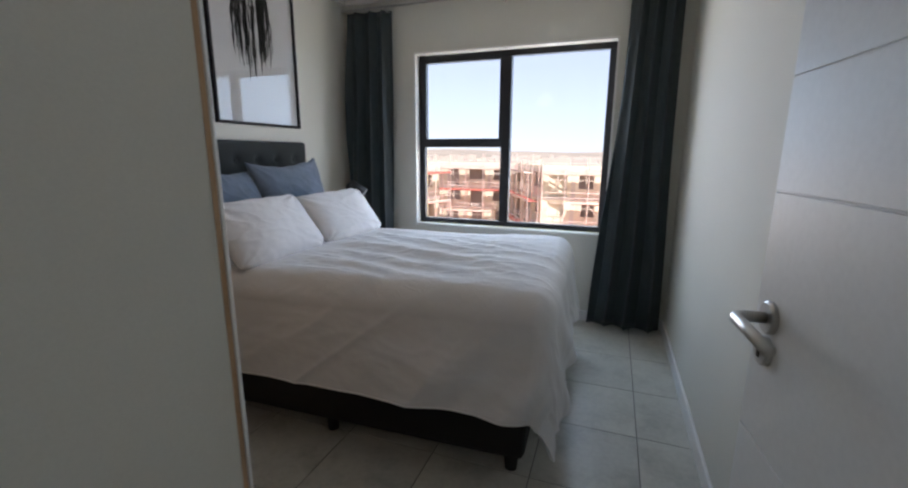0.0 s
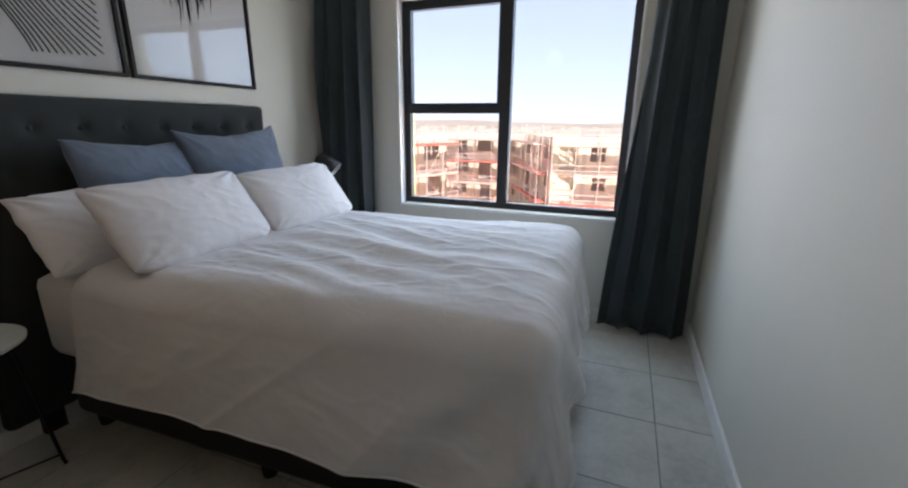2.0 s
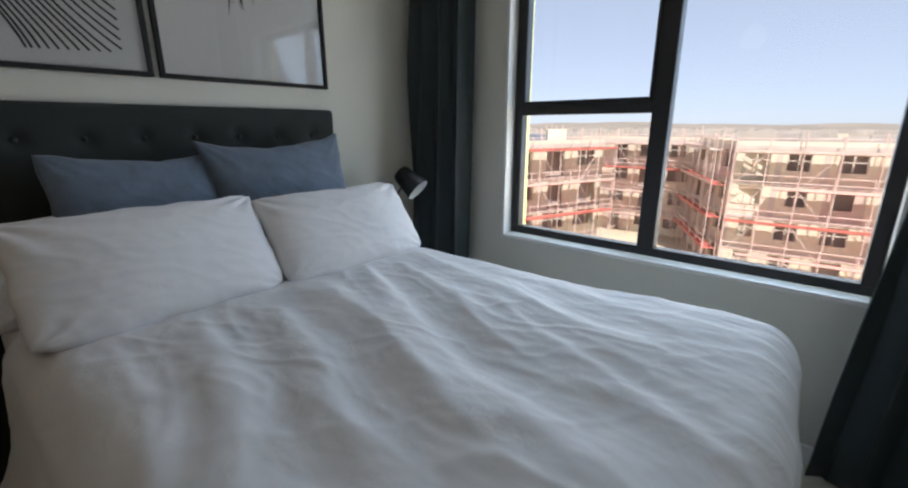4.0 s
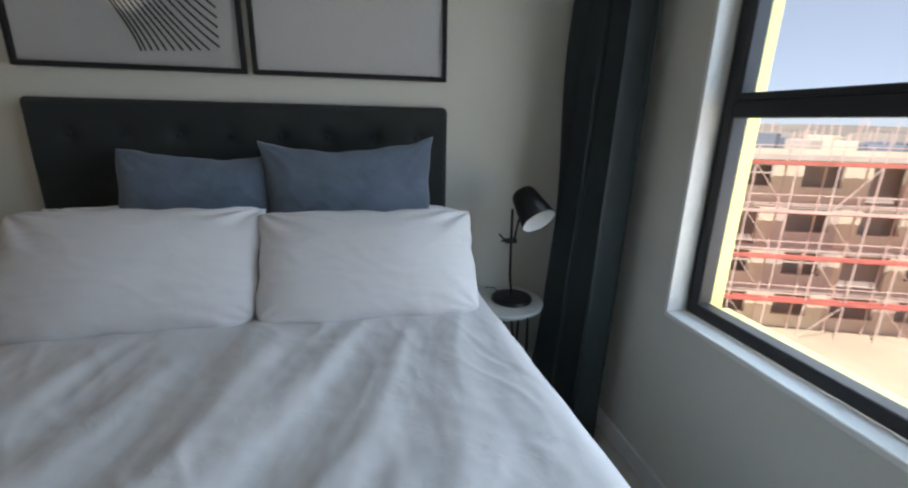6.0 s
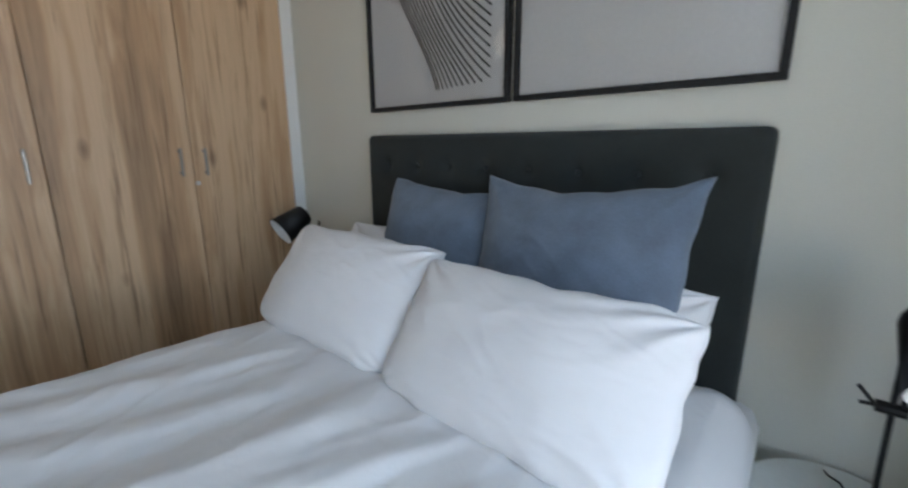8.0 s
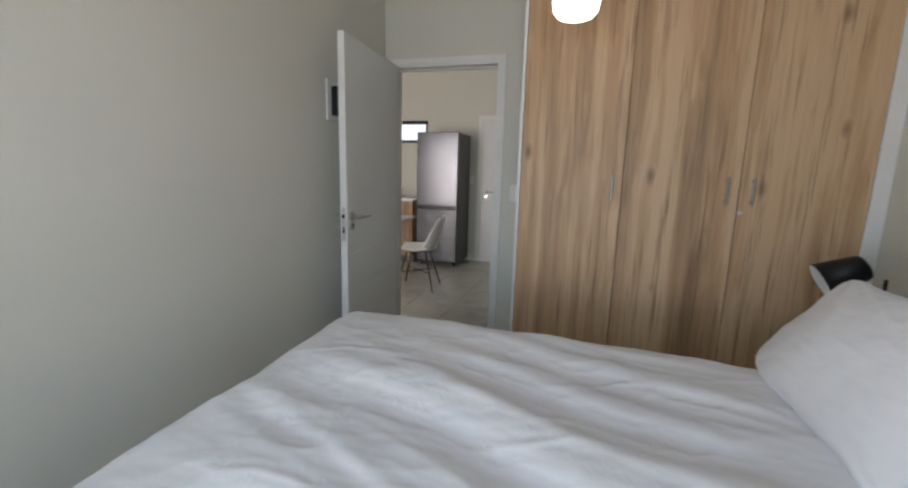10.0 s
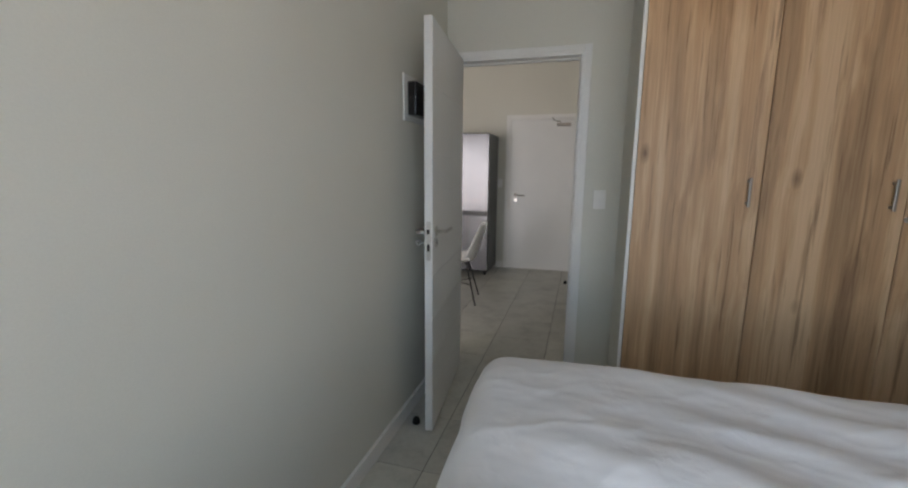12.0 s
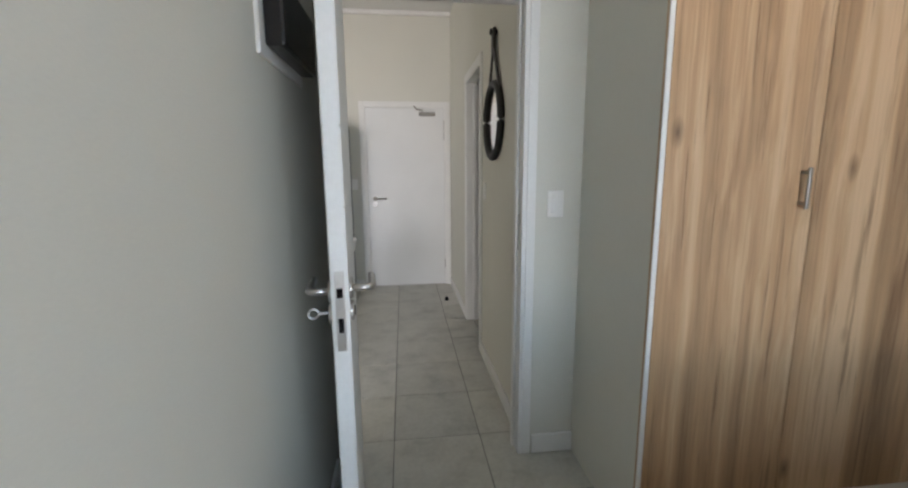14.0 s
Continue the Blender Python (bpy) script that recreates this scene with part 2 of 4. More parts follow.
def part(name, bm, mat, parent=None, label="", smooth=False, aim=None):
    bmesh.ops.recalc_face_normals(bm, faces=bm.faces[:])
    if aim is not None:
        bm.faces.ensure_lookup_table()
        bm.normal_update()
        if bm.faces[0].normal.dot(Vector(aim)) < 0:
            bmesh.ops.reverse_faces(bm, faces=bm.faces[:])
    me = bpy.data.meshes.new(name)
    bm.to_mesh(me)
    bm.free()
    me.materials.append(mat)
    if smooth:
        me.polygons.foreach_set("use_smooth", [True] * len(me.polygons))
    ob = new(name, me)
    if parent is not None:
        ob.parent = parent
    if label:
        tagged(ob, label)
    return ob


def thing(name, label, category, at=(0, 0, 0), turn=0, group=""):
    ob = new(name)
    ob.empty_display_size = 0.1
    ob.matrix_world = pose(*at, 0, 0, turn)
    return tagged(ob, label, category, group)


def structure(ob):
    return tagged(ob, kind="structure")


def box(bm, x0, x1, y0, y1, z0, z1, bevel=0.0, seg=2, m=None):
    t = Matrix.Translation(((x0 + x1) / 2, (y0 + y1) / 2, (z0 + z1) / 2)) @ Matrix.Diagonal((abs(x1 - x0), abs(y1 - y0), abs(z1 - z0), 1))
    tmp = bmesh.new()
    bmesh.ops.create_cube(tmp, size=1, matrix=t)
    if bevel:
        bmesh.ops.bevel(tmp, geom=tmp.edges[:], offset=bevel, segments=seg, affect="EDGES", profile=0.5)
    if m is not None:
        tmp.transform(m)
    me = bpy.data.meshes.new("tmp")
    tmp.to_mesh(me)
    tmp.free()
    bm.from_mesh(me)
    bpy.data.meshes.remove(me)
    return bm


def boxes(*rows, bevel=0.0):
    bm = bmesh.new()
    for r in rows:
        box(bm, *r, bevel=bevel)
    return bm


def tube(bm, pts, r, n=8, cap=True, closed=False):
    """A round bar along a line of points."""
    pts = [Vector(p) for p in pts]
    rings = []
    up = Vector((0, 0, 1))
    for i, p in enumerate(pts):
        a = pts[i - 1] if (i or closed) else p
        b = pts[(i + 1) % len(pts)] if (i < len(pts) - 1 or closed) else p
        d = (b - a).normalized()
        side = d.cross(up)
        if side.length < 0.05:
            side = d.cross(Vector((0, 1, 0)))
        side.normalize()
        o = side.cross(d).normalized()
        rr = r[i] if isinstance(r, (list, tuple)) else r
        rings.append([bm.verts.new(p + side * math.cos(k * math.tau / n) * rr + o * math.sin(k * math.tau / n) * rr) for k in range(n)])
    count = len(rings) if closed else len(rings) - 1
    for i in range(count):
        ra, rb = rings[i], rings[(i + 1) % len(rings)]
        for k in range(n):
            bm.faces.new((ra[k], ra[(k + 1) % n], rb[(k + 1) % n], rb[k]))
    if cap and not closed:
        bm.faces.new(rings[0])
        bm.faces.new(rings[-1])
    return bm


def lathe(bm, profile, n=32, m=None):
    """A turned body from (radius, height) pairs."""
    rings = []
    m = m or Matrix()
    for r, z in profile:
        if r < 1e-5:
            rings.append([bm.verts.new(m @ Vector((0, 0, z)))])
        else:
            rings.append([bm.verts.new(m @ Vector((r * math.cos(k * math.tau / n), r * math.sin(k * math.tau / n), z))) for k in range(n)])
    for a, b in zip(rings, rings[1:]):
        for k in range(n):
            k2 = (k + 1) % n
            if len(a) == 1 and len(b) > 1:
                bm.faces.new((a[0], b[k], b[k2]))
            elif len(b) == 1 and len(a) > 1:
                bm.faces.new((a[k], a[k2], b[0]))
            elif len(a) > 1:
                bm.faces.new((a[k], a[k2], b[k2], b[k]))
    return bm


def grid_mesh(bm, nu, nv, f):
    vs = [[bm.verts.new(f(i / nu, j / nv)) for j in range(nv + 1)] for i in range(nu + 1)]
    for i in range(nu):
        for j in range(nv):
            bm.faces.new((vs[i][j], vs[i + 1][j], vs[i + 1][j + 1], vs[i][j + 1]))
    return vs


def ns(x, y, z=0.0):
    return noise.noise(Vector((x, y, z)))


def wall(name, x0, x1, y0, y1, z0, z1, holes=(), mat=None):
    """A straight wall along x or y with rectangular openings (a0, a1, z0, z1) through it."""
    along_x = (x1 - x0) > (y1 - y0)
    a0, a1 = (x0, x1) if along_x else (y0, y1)
    bm = bmesh.new()

    def piece(p, q, lo, hi):
        if q - p > 1e-4 and hi - lo > 1e-4:
            box(bm, *((p, q, y0, y1) if along_x else (x0, x1, p, q)), lo, hi)

    at = a0
    for h0, h1, b, t in sorted(holes):
        piece(at, h0, z0, z1)
        piece(h0, h1, z0, b)
        piece(h0, h1, t, z1)
        at = h1
    piece(at, a1, z0, z1)
    return structure(part(name, bm, mat or M_WALL))

# ---- structure: bedroom ----
XW, XE, YN, YS, CEIL = -2.0, 0.705, 4.52, 1.085, 2.56
HIGH = 3.0
wall("wall_west", XW - 0.2, XW, -2.18, YN, 0, HIGH)
wall("wall_north", XW - 0.2, 5.12, YN, YN + 0.20, 0, HIGH, holes=[(-1.352, 0.237, 0.695, 2.118), (1.8, 3.55, 0.05, 2.2)])
wall("wall_east", XE, XE + 0.12, YS, YN, 0, HIGH)
wall("wall_south", XW, XE + 0.12, YS - 0.12, YS, 0, HIGH, holes=[(-0.145, 0.655, 0.0, 2.05)])
wall("wall_passage", -0.285, -0.165, -2.06, YS - 0.12, 0, HIGH, holes=[(-0.80, -0.12, 0.0, 2.06)])
wall("wall_entrance", XW, 5.12, -2.18, -2.06, 0, HIGH, holes=[(-0.11, 0.80, 0.0, 2.035), (1.62, 2.55, 1.70, 2.02)])
wall("wall_living", 5.0, 5.12, -2.06, YN, 0, HIGH)
structure(part("ceiling_bedroom", boxes((XW, XE, YS, YN, CEIL, CEIL + 0.1)), M_CEIL))
structure(part("ceiling_living", boxes((XW - 0.2, 5.12, -2.18, YS - 0.12, HIGH, HIGH + 0.1), (XE + 0.12, 5.12, YS - 0.12, YN + 0.2, HIGH, HIGH + 0.1), (XW - 0.2, XE + 0.12, YS - 0.12, YN + 0.2, HIGH, HIGH + 0.1)), M_CEIL))
structure(part("cornice_entrance", boxes((-0.165, 5.0, -2.06, -2.02, HIGH - 0.04, HIGH), bevel=0.006), M_TRIM))
structure(part("cornice_bedroom", boxes((XW, XE, YN - 0.035, YN, CEIL - 0.035, CEIL), (XW, XW + 0.035, 1.66, YN - 0.035, CEIL - 0.035, CEIL), (XE - 0.035, XE, YS, YN - 0.035, CEIL - 0.035, CEIL), bevel=0.006), M_TRIM))

# window of the bedroom: white reveal, yellow outer plaster, dark frame, three panes
M_YELLOW = plain("yellow_plaster", (0.86, 0.78, 0.31), 0.85, vary=0.1, scale=4.0)
for r in ((-1.352, -1.337, YN - 0.008, 4.585, 0.71, 2.103), (0.222, 0.237, YN - 0.008, 4.585, 0.71, 2.103), (-1.352, 0.237, YN - 0.008, 4.585, 2.103, 2.118)):
    structure(part("reveal_lining", boxes(r, bevel=0.002), M_SILL))
structure(part("window_sill", boxes((-1.352, 0.237, YN - 0.008, 4.585, 0.69, 0.71), bevel=0.004), M_SILL))
structure(part("outer_reveal", boxes((-1.352, -1.325, 4.645, 4.725, 0.70, 2.11), (0.21, 0.237, 4.645, 4.725, 0.70, 2.11), (-1.352, 0.237, 4.645, 4.78, 0.66, 0.70), bevel=0.003), M_YELLOW))


def window_unit(name, x0, x1, z0, z1, mullion, transom, y0=4.588, y1=4.642, label="dark aluminium window frame with clear panes"):
    w = structure(thing(name, label, "window", ((x0 + x1) / 2, (y0 + y1) / 2, z0)))
    c = Vector(w.location)

    def bar(n, *r, b=0.004):
        bm = boxes(r, bevel=b)
        bm.transform(Matrix.Translation(-c))
        return part(n, bm, M_FRAME, w)

    f = 0.047
    bar("frame_head", x0, x1, y0, y1, z1 - f, z1)
    bar("frame_foot", x0, x1, y0, y1, z0, z0 + f * 0.9)
    bar("frame_side", x0, x0 + f, y0, y1, z0 + f * 0.9, z1 - f)
    bar("frame_side", x1 - f, x1, y0, y1, z0 + f * 0.9, z1 - f)
    panes = []
    if mullion:
        a, b = mullion
        bar("mullion", a, b, y0 - 0.006, y1, z0 + f * 0.9, z1 - f)
        panes.append((b, x1 - f, z0 + f * 0.9, z1 - f))
        if transom:
            t0, t1 = transom
            bar("transom", x0 + f, a, y0 - 0.003, y1, t0, t1)
            bar("sash", x0 + f, x0 + f + 0.018, y0 - 0.008, y1 - 0.01, t1, z1 - f)
            bar("sash", a - 0.018, a, y0 - 0.008, y1 - 0.01, t1, z1 - f)
            bar("sash", x0 + f + 0.018, a - 0.018, y0 - 0.008, y1 - 0.01, z1 - f - 0.018, z1 - f)
            bar("sash", x0 + f + 0.018, a - 0.018, y0 - 0.008, y1 - 0.01, t1, t1 + 0.02)
            panes += [(x0 + f, a, z0 + f * 0.9, t0), (x0 + f + 0.018, a - 0.018, t1 + 0.02, z1 - f - 0.018)]
        else:
            panes.append((x0 + f, a, z0 + f * 0.9, z1 - f))
    else:
        panes.append((x0 + f, x1 - f, z0 + f * 0.9, z1 - f))
    for a, b, lo, hi in panes:
        bm = sheet([(a - 0.004, (y0 + y1) / 2, lo - 0.004), (b + 0.004, (y0 + y1) / 2, lo - 0.004), (b + 0.004, (y0 + y1) / 2, hi + 0.004), (a - 0.004, (y0 + y1) / 2, hi + 0.004)])
        bm.transform(Matrix.Translation(-c))
        part("pane", bm, M_GLASS, w, aim=(0, -1, 0)).visible_shadow = False
    return w


window_unit("window_1", -1.337, 0.222, 0.71, 2.103, (-0.618, -0.542), (1.362, 1.412))
window_unit("window_2", 1.8, 3.55, 0.05, 2.2, (2.64, 2.71), None, label="dark aluminium sliding window of the living room")
window_unit("window_3", 1.62, 2.55, 1.70, 2.02, None, None, -2.14, -2.09, label="narrow dark-framed high kitchen window")


# skirtings
def skirting(name, *rows):
    return structure(part(name, boxes(*rows, bevel=0.004), M_TRIM))


skirting("baseboard_east", (XE - 0.015, XE, 1.14, YN, 0, 0.085))
skirting("baseboard_north", (XW + 0.015, XE - 0.015, YN - 0.015, YN, 0, 0.085))
skirting("baseboard_west", (XW, XW + 0.015, 1.69, YN, 0, 0.085))
skirting("baseboard_south", (-0.389, -0.19, YS, YS + 0.015, 0, 0.095))
skirting("baseboard_passage", (-0.165, -0.15, -0.06, YS - 0.13, 0, 0.085))
skirting("baseboard_passage", (-0.165, -0.15, -2.06, -0.865, 0, 0.085))
skirting("baseboard_entrance", (0.86, 0.95, -2.06, -2.045, 0, 0.085))


# door frames and doors
def door_frame(name, a0, a1, top, w0, w1, axis="x", face=0.045, proud=0.012):
    """Jambs, head and slim facings round an opening a0..a1 through a wall w0..w1."""
    j = 0.022
    rows = []
    for p, q in ((a0, a0 + j), (a1 - j, a1)):
        rows.append((p, q, w0 - proud, w1 + proud, 0, top))
    rows.append((a0 + j, a1 - j, w0 - proud, w1 + proud, top - j, top))
    for w, s in ((w0, -1), (w1, 1)):
        lo, hi = (w - proud - 0.004, w) if s < 0 else (w, w + proud + 0.004)
        rows += [(a0 - face, a0 + 0.004, lo, hi, 0, top + face), (a1 - 0.004, a1 + face, lo, hi, 0, top + face), (a0 + 0.004, a1 - 0.004, lo, hi, top - 0.004, top + face)]
    mid = (w0 + w1) / 2
    rows += [(a0 + j, a0 + j + 0.012, mid - 0.02, mid + 0.012, 0, top - j), (a1 - j - 0.012, a1 - j, mid - 0.02, mid + 0.012, 0, top - j), (a0 + j + 0.012, a1 - j - 0.012, mid - 0.02, mid + 0.012, top - j - 0.012, top - j)]
    if axis == "y":
        rows = [(r[2], r[3], r[0], r[1], r[4], r[5]) for r in rows]
    return structure(part(name, boxes(*rows, bevel=0.003), M_TRIM))


door_frame("door_frame_bedroom", -0.145, 0.655, 2.05, YS - 0.12, YS, face=0.036)
door_frame("door_frame_bathroom", -0.80, -0.12, 2.06, -0.285, -0.165, "y")
door_frame("door_frame_entrance", -0.11, 0.80, 2.035, -2.18, -2.06)
structure(part("strike_plate", boxes((-0.124, -0.120, 1.035, 1.06, 0.98, 1.14), bevel=0.001), M_STEEL))


def lever(parent, side, y, z, face, reach):
    """Round rose, lever with a return, and a keyhole rose below. side: the way out of the leaf along x; reach: the way along y."""
    m = Matrix.Translation((face, y, z)) @ Matrix.Rotation(side * math.pi / 2, 4, "Y")
    h = part("handle", lathe(bmesh.new(), [(0, 0.0), (0.027, 0.0), (0.027, 0.006), (0.024, 0.009), (0, 0.009)], 28, m), M_STEEL, parent, "brushed steel lever handle")
    bm = bmesh.new()
    p = [(0.006, 0, 0), (0.040, 0, 0), (0.050, reach * 0.004, 0), (0.055, reach * 0.014, 0), (0.055, reach * 0.06, 0), (0.055, reach * 0.132, -0.002)]
    tube(bm, [(face + side * a, y + b, z + c) for a, b, c in p], 0.0095, 12)
    part("lever", bm, M_STEEL, h, smooth=True)
    m2 = Matrix.Translation((face, y, z - 0.056)) @ Matrix.Rotation(side * math.pi / 2, 4, "Y")
    part("keyhole_rose", lathe(bmesh.new(), [(0, 0), (0.025, 0), (0.025, 0.007), (0.022, 0.010), (0, 0.010)], 28, m2), M_STEEL, parent)
    part("keyhole", boxes((face + side * 0.0095, face + side * 0.0125, y - 0.004, y + 0.004, z - 0.068, z - 0.044), bevel=0.001), M_SMOKE, parent)
    return h


def grooved_leaf(width, height, thick, grooves):
    """A flush leaf whose two faces carry shallow level grooves; hinge at the origin, the leaf along +y."""
    rows = [(-thick / 2 + 0.003, thick / 2 - 0.003, 0, width, 0.008, height)]
    cuts = [0.008] + grooves + [height]
    for lo, hi in zip(cuts, cuts[1:]):
        rows.append((-thick / 2, thick / 2, 0.0005, width - 0.0005, lo + 0.0015, hi - 0.0015))
    return boxes(*rows, bevel=0.0012)


door = structure(thing("door_1", "white flush bedroom door standing wide open, with level grooves", "door", (0.612, 1.112, 0), turn=5.6))
LEAF = 0.82
part("leaf", grooved_leaf(LEAF, 2.035, 0.040, [0.21, 0.40, 0.62, 0.84, 1.255, 1.43, 1.74]), M_DOOR, door)
lever(door, -1, LEAF - 0.055, 1.056, -0.020, -1)
lever(door, 1, LEAF - 0.055, 1.050, 0.020, -1)
part("latch_plate", boxes((-0.011, 0.011, LEAF - 0.001, LEAF + 0.0025, 0.92, 1.11), bevel=0.001), M_STEEL, door)
part("latch_bolt", boxes((-0.007, 0.007, LEAF + 0.002, LEAF + 0.010, 1.05, 1.072), (-0.006, 0.006, LEAF + 0.0024, LEAF + 0.0045, 0.965, 1.0), bevel=0.001), M_SMOKE, door)
key = part("key", tube(bmesh.new(), [(0.03, LEAF - 0.055, 0.996), (0.055, LEAF - 0.055, 0.996)], 0.004), M_STEEL, door)
part("key_bow", tube(bmesh.new(), [(0.066 + 0.012 * math.cos(a * math.tau / 14), LEAF - 0.055, 0.996 + 0.012 * math.sin(a * math.tau / 14)) for a in range(14)], 0.003, 8, closed=True), M_STEEL, key)
for z in (0.22, 1.05, 1.82):
    part("hinge", tube(bmesh.new(), [(0.026, -0.004, z - 0.05), (0.026, -0.004, z + 0.05)], 0.007, 12), M_STEEL, door)
stop = thing("door_stop", "small black rubber door stop on the floor tiles", "door stop", (0.625, 1.87, 0))
part("stop_body", lathe(bmesh.new(), [(0, 0), (0.02, 0), (0.022, 0.012), (0.015, 0.032), (0.008, 0.038), (0, 0.038)], 20), M_BLACK, stop, smooth=True)

copy_thing(stop, pose(-0.035, -1.40, 0))

front = structure(thing("door_2", "white closed entrance door with overhead closer", "door", (0.345, -2.075, 0)))
part("leaf", boxes((-0.432, 0.432, -0.02, 0.02, 0.008, 2.012), bevel=0.003), M_DOOR, front)
bm = boxes((-0.335, -0.155, 0.02, 0.055, 1.925, 1.965), bevel=0.006)
closer = part("door_closer", bm, M_HANDLE, front, "brass-toned door closer")
bm = bmesh.new()
tube(bm, [(-0.20, 0.045, 1.967), (-0.20, 0.045, 1.985), (-0.13, 0.075, 1.99), (-0.10, 0.05, 2.03)], 0.007, 8)
part("closer_arm", bm, M_HANDLE, closer)
m = Matrix.Translation((0.355, 0.02, 1.02)) @ Matrix.Rotation(-math.pi / 2, 4, "X")
fh = part("handle", lathe(bmesh.new(), [(0, 0), (0.026, 0), (0.026, 0.008), (0, 0.008)], 24, m), M_HANDLE, front)
part("lever", tube(bmesh.new(), [(0.355, 0.025, 1.02), (0.355, 0.07, 1.02), (0.34, 0.075, 1.02), (0.225, 0.075, 1.02)], 0.009, 10), M_HANDLE, fh)
part("keyhole_rose", lathe(bmesh.new(), [(0, 0), (0.024, 0), (0.024, 0.009), (0, 0.009)], 20, Matrix.Translation((0.355, 0.02, 0.955)) @ Matrix.Rotation(-math.pi / 2, 4, "X")), M_STEEL, front)
for z in (0.25, 1.72, 1.83):
    part("hinge", boxes((-0.437, -0.424, 0.018, 0.03, z - 0.05, z + 0.05), bevel=0.002), M_STEEL, front)
part("threshold", boxes((-0.43, 0.43, -0.06, 0.024, 0, 0.006), bevel=0.001), M_STEEL, front)


# wall plates
def switch_plate(name, at, turn, rockers, label):
    s = thing(name, label, "light switch", at, turn)
    part("plate", boxes((-0.036, 0.036, 0, 0.009, -0.058, 0.058), bevel=0.004), M_PLASTIC, s)
    for z in rockers:
        part("rocker", boxes((-0.019, 0.019, 0.008, 0.013, z - 0.018, z + 0.018), bevel=0.002), M_PLASTIC, s)
    return s


switch_plate("light_switch", (-0.273, YS, 1.186), 0, (-0.022, 0.022), "white double light switch on the painted wall")
switch_plate("light_switch", (-0.165, 0.03, 1.19), -90, (0.0,), "white single light switch beside the bathroom door")
switch_plate("light_switch", (0.92, -2.06, 1.18), 0, (0.0,), "white single light switch beside the entrance door")
db = thing("distribution_board", "white wall distribution board with smoked dark cover", "fuse box", (XE, 1.80, 1.71), 90)
part("housing", boxes((-0.40, 0.02, 0, 0.010, -0.112, 0.112), bevel=0.004), M_PLASTIC, db)
part("cover", boxes((-0.38, -0.015, 0.010, 0.058, -0.085, 0.080), bevel=0.008), M_SMOKE, db, "smoked dark plastic cover")

# ---- wardrobe: carcase, plinth and three oak doors ----
FY = 1.66
structure(part("wardrobe_side_wall", boxes((-0.455, -0.389, YS, FY - 0.018, 0, CEIL)), M_WALL))
structure(part("wardrobe_edge_trim", boxes((-0.402, -0.386, FY - 0.0055, FY + 0.003, 0, CEIL), bevel=0.002), M_TRIM))
structure(part("wardrobe_edge_strip", boxes((-0.402, -0.3885, FY - 0.018, FY - 0.006, 0, CEIL)), M_OAK))
structure(part("wardrobe_filler", boxes((XW, -1.938, FY - 0.03, FY + 0.006, 0, CEIL), bevel=0.003), M_TRIM))
ward = thing("wardrobe", "built-in oak laminate wardrobe with three tall closed doors", "wardrobe", (-1.18, 1.38, 0))
WO = Vector(ward.location)


def wpart(name, rows, mat, parent=ward, bevel=0.002, label=""):
    bm = boxes(*rows, bevel=bevel)
    bm.transform(Matrix.Translation(-WO))
    return part(name, bm, mat, parent, label)


wpart("carcase", [(-1.935, -0.46, YS + 0.002, FY - 0.03, 0.15, CEIL - 0.004)], M_OAK)
wpart("plinth", [(-1.935, -0.405, FY - 0.028, FY - 0.006, 0, 0.158)], M_TRIM, label="pale recessed plinth")
seams = [(-0.405, -0.919), (-0.923, -1.437), (-1.441, -1.936)]
for i, ((b, a), hx) in enumerate(zip(seams, (-0.870, -1.385, -1.490))):
    d = wpart("cabinet_door", [(a, b, FY - 0.02, FY, 0.163, CEIL - 0.012)], M_OAK)
    bm = bmesh.new()
    x, y = hx - WO.x, FY - WO.y
    box(bm, x - 0.006, x + 0.006, y + 0.022, y + 0.032, 1.205, 1.335, 0.003)
    box(bm, x - 0.005, x + 0.005, y - 0.001, y + 0.024, 1.215, 1.227, 0.001)
    box(bm, x - 0.005, x + 0.005, y - 0.001, y + 0.024, 1.313, 1.325, 0.001)
    part("handle", bm, M_HANDLE, d, "slim dull steel bar handle")
bm = bmesh.new()
lathe(bm, [(0, 0), (0.011, 0), (0.011, 0.004), (0, 0.004)], 20, Matrix.Translation((-1.45 - WO.x + 0.0, FY - WO.y, 1.17)) @ Matrix.Rotation(-math.pi / 2, 4, "X"))
part("lock", bm, M_STEEL, ward)

# ---- bed ----
BED_TURN = 2.4
BX, BY = -1.92, 3.215  # head end, middle of the bed
bed = thing("bed", "double bed with black fabric base and white mattress", "bed", (BX, BY, 0), BED_TURN)
BL, BW, TOP = 1.90, 0.685, 0.715
part("base", boxes((0.0, BL, -BW + 0.01, BW - 0.01, 0.075, 0.37), bevel=0.03), M_BASE, bed, "black fabric bed base")
part("mattress", boxes((0.0, BL, -BW - 0.035, BW, 0.372, TOP), bevel=0.05), M_SHEET, bed, "mattress in a white fitted sheet", smooth=True)
for x in (0.08, 0.97, BL - 0.06):
    for y in (-BW + 0.07, BW - 0.07):
        part("leg", lathe(bmesh.new(), [(0, 0), (0.026, 0), (0.032, 0.075), (0, 0.075)], 16, Matrix.Translation((x, y, 0))), M_BASE, bed)

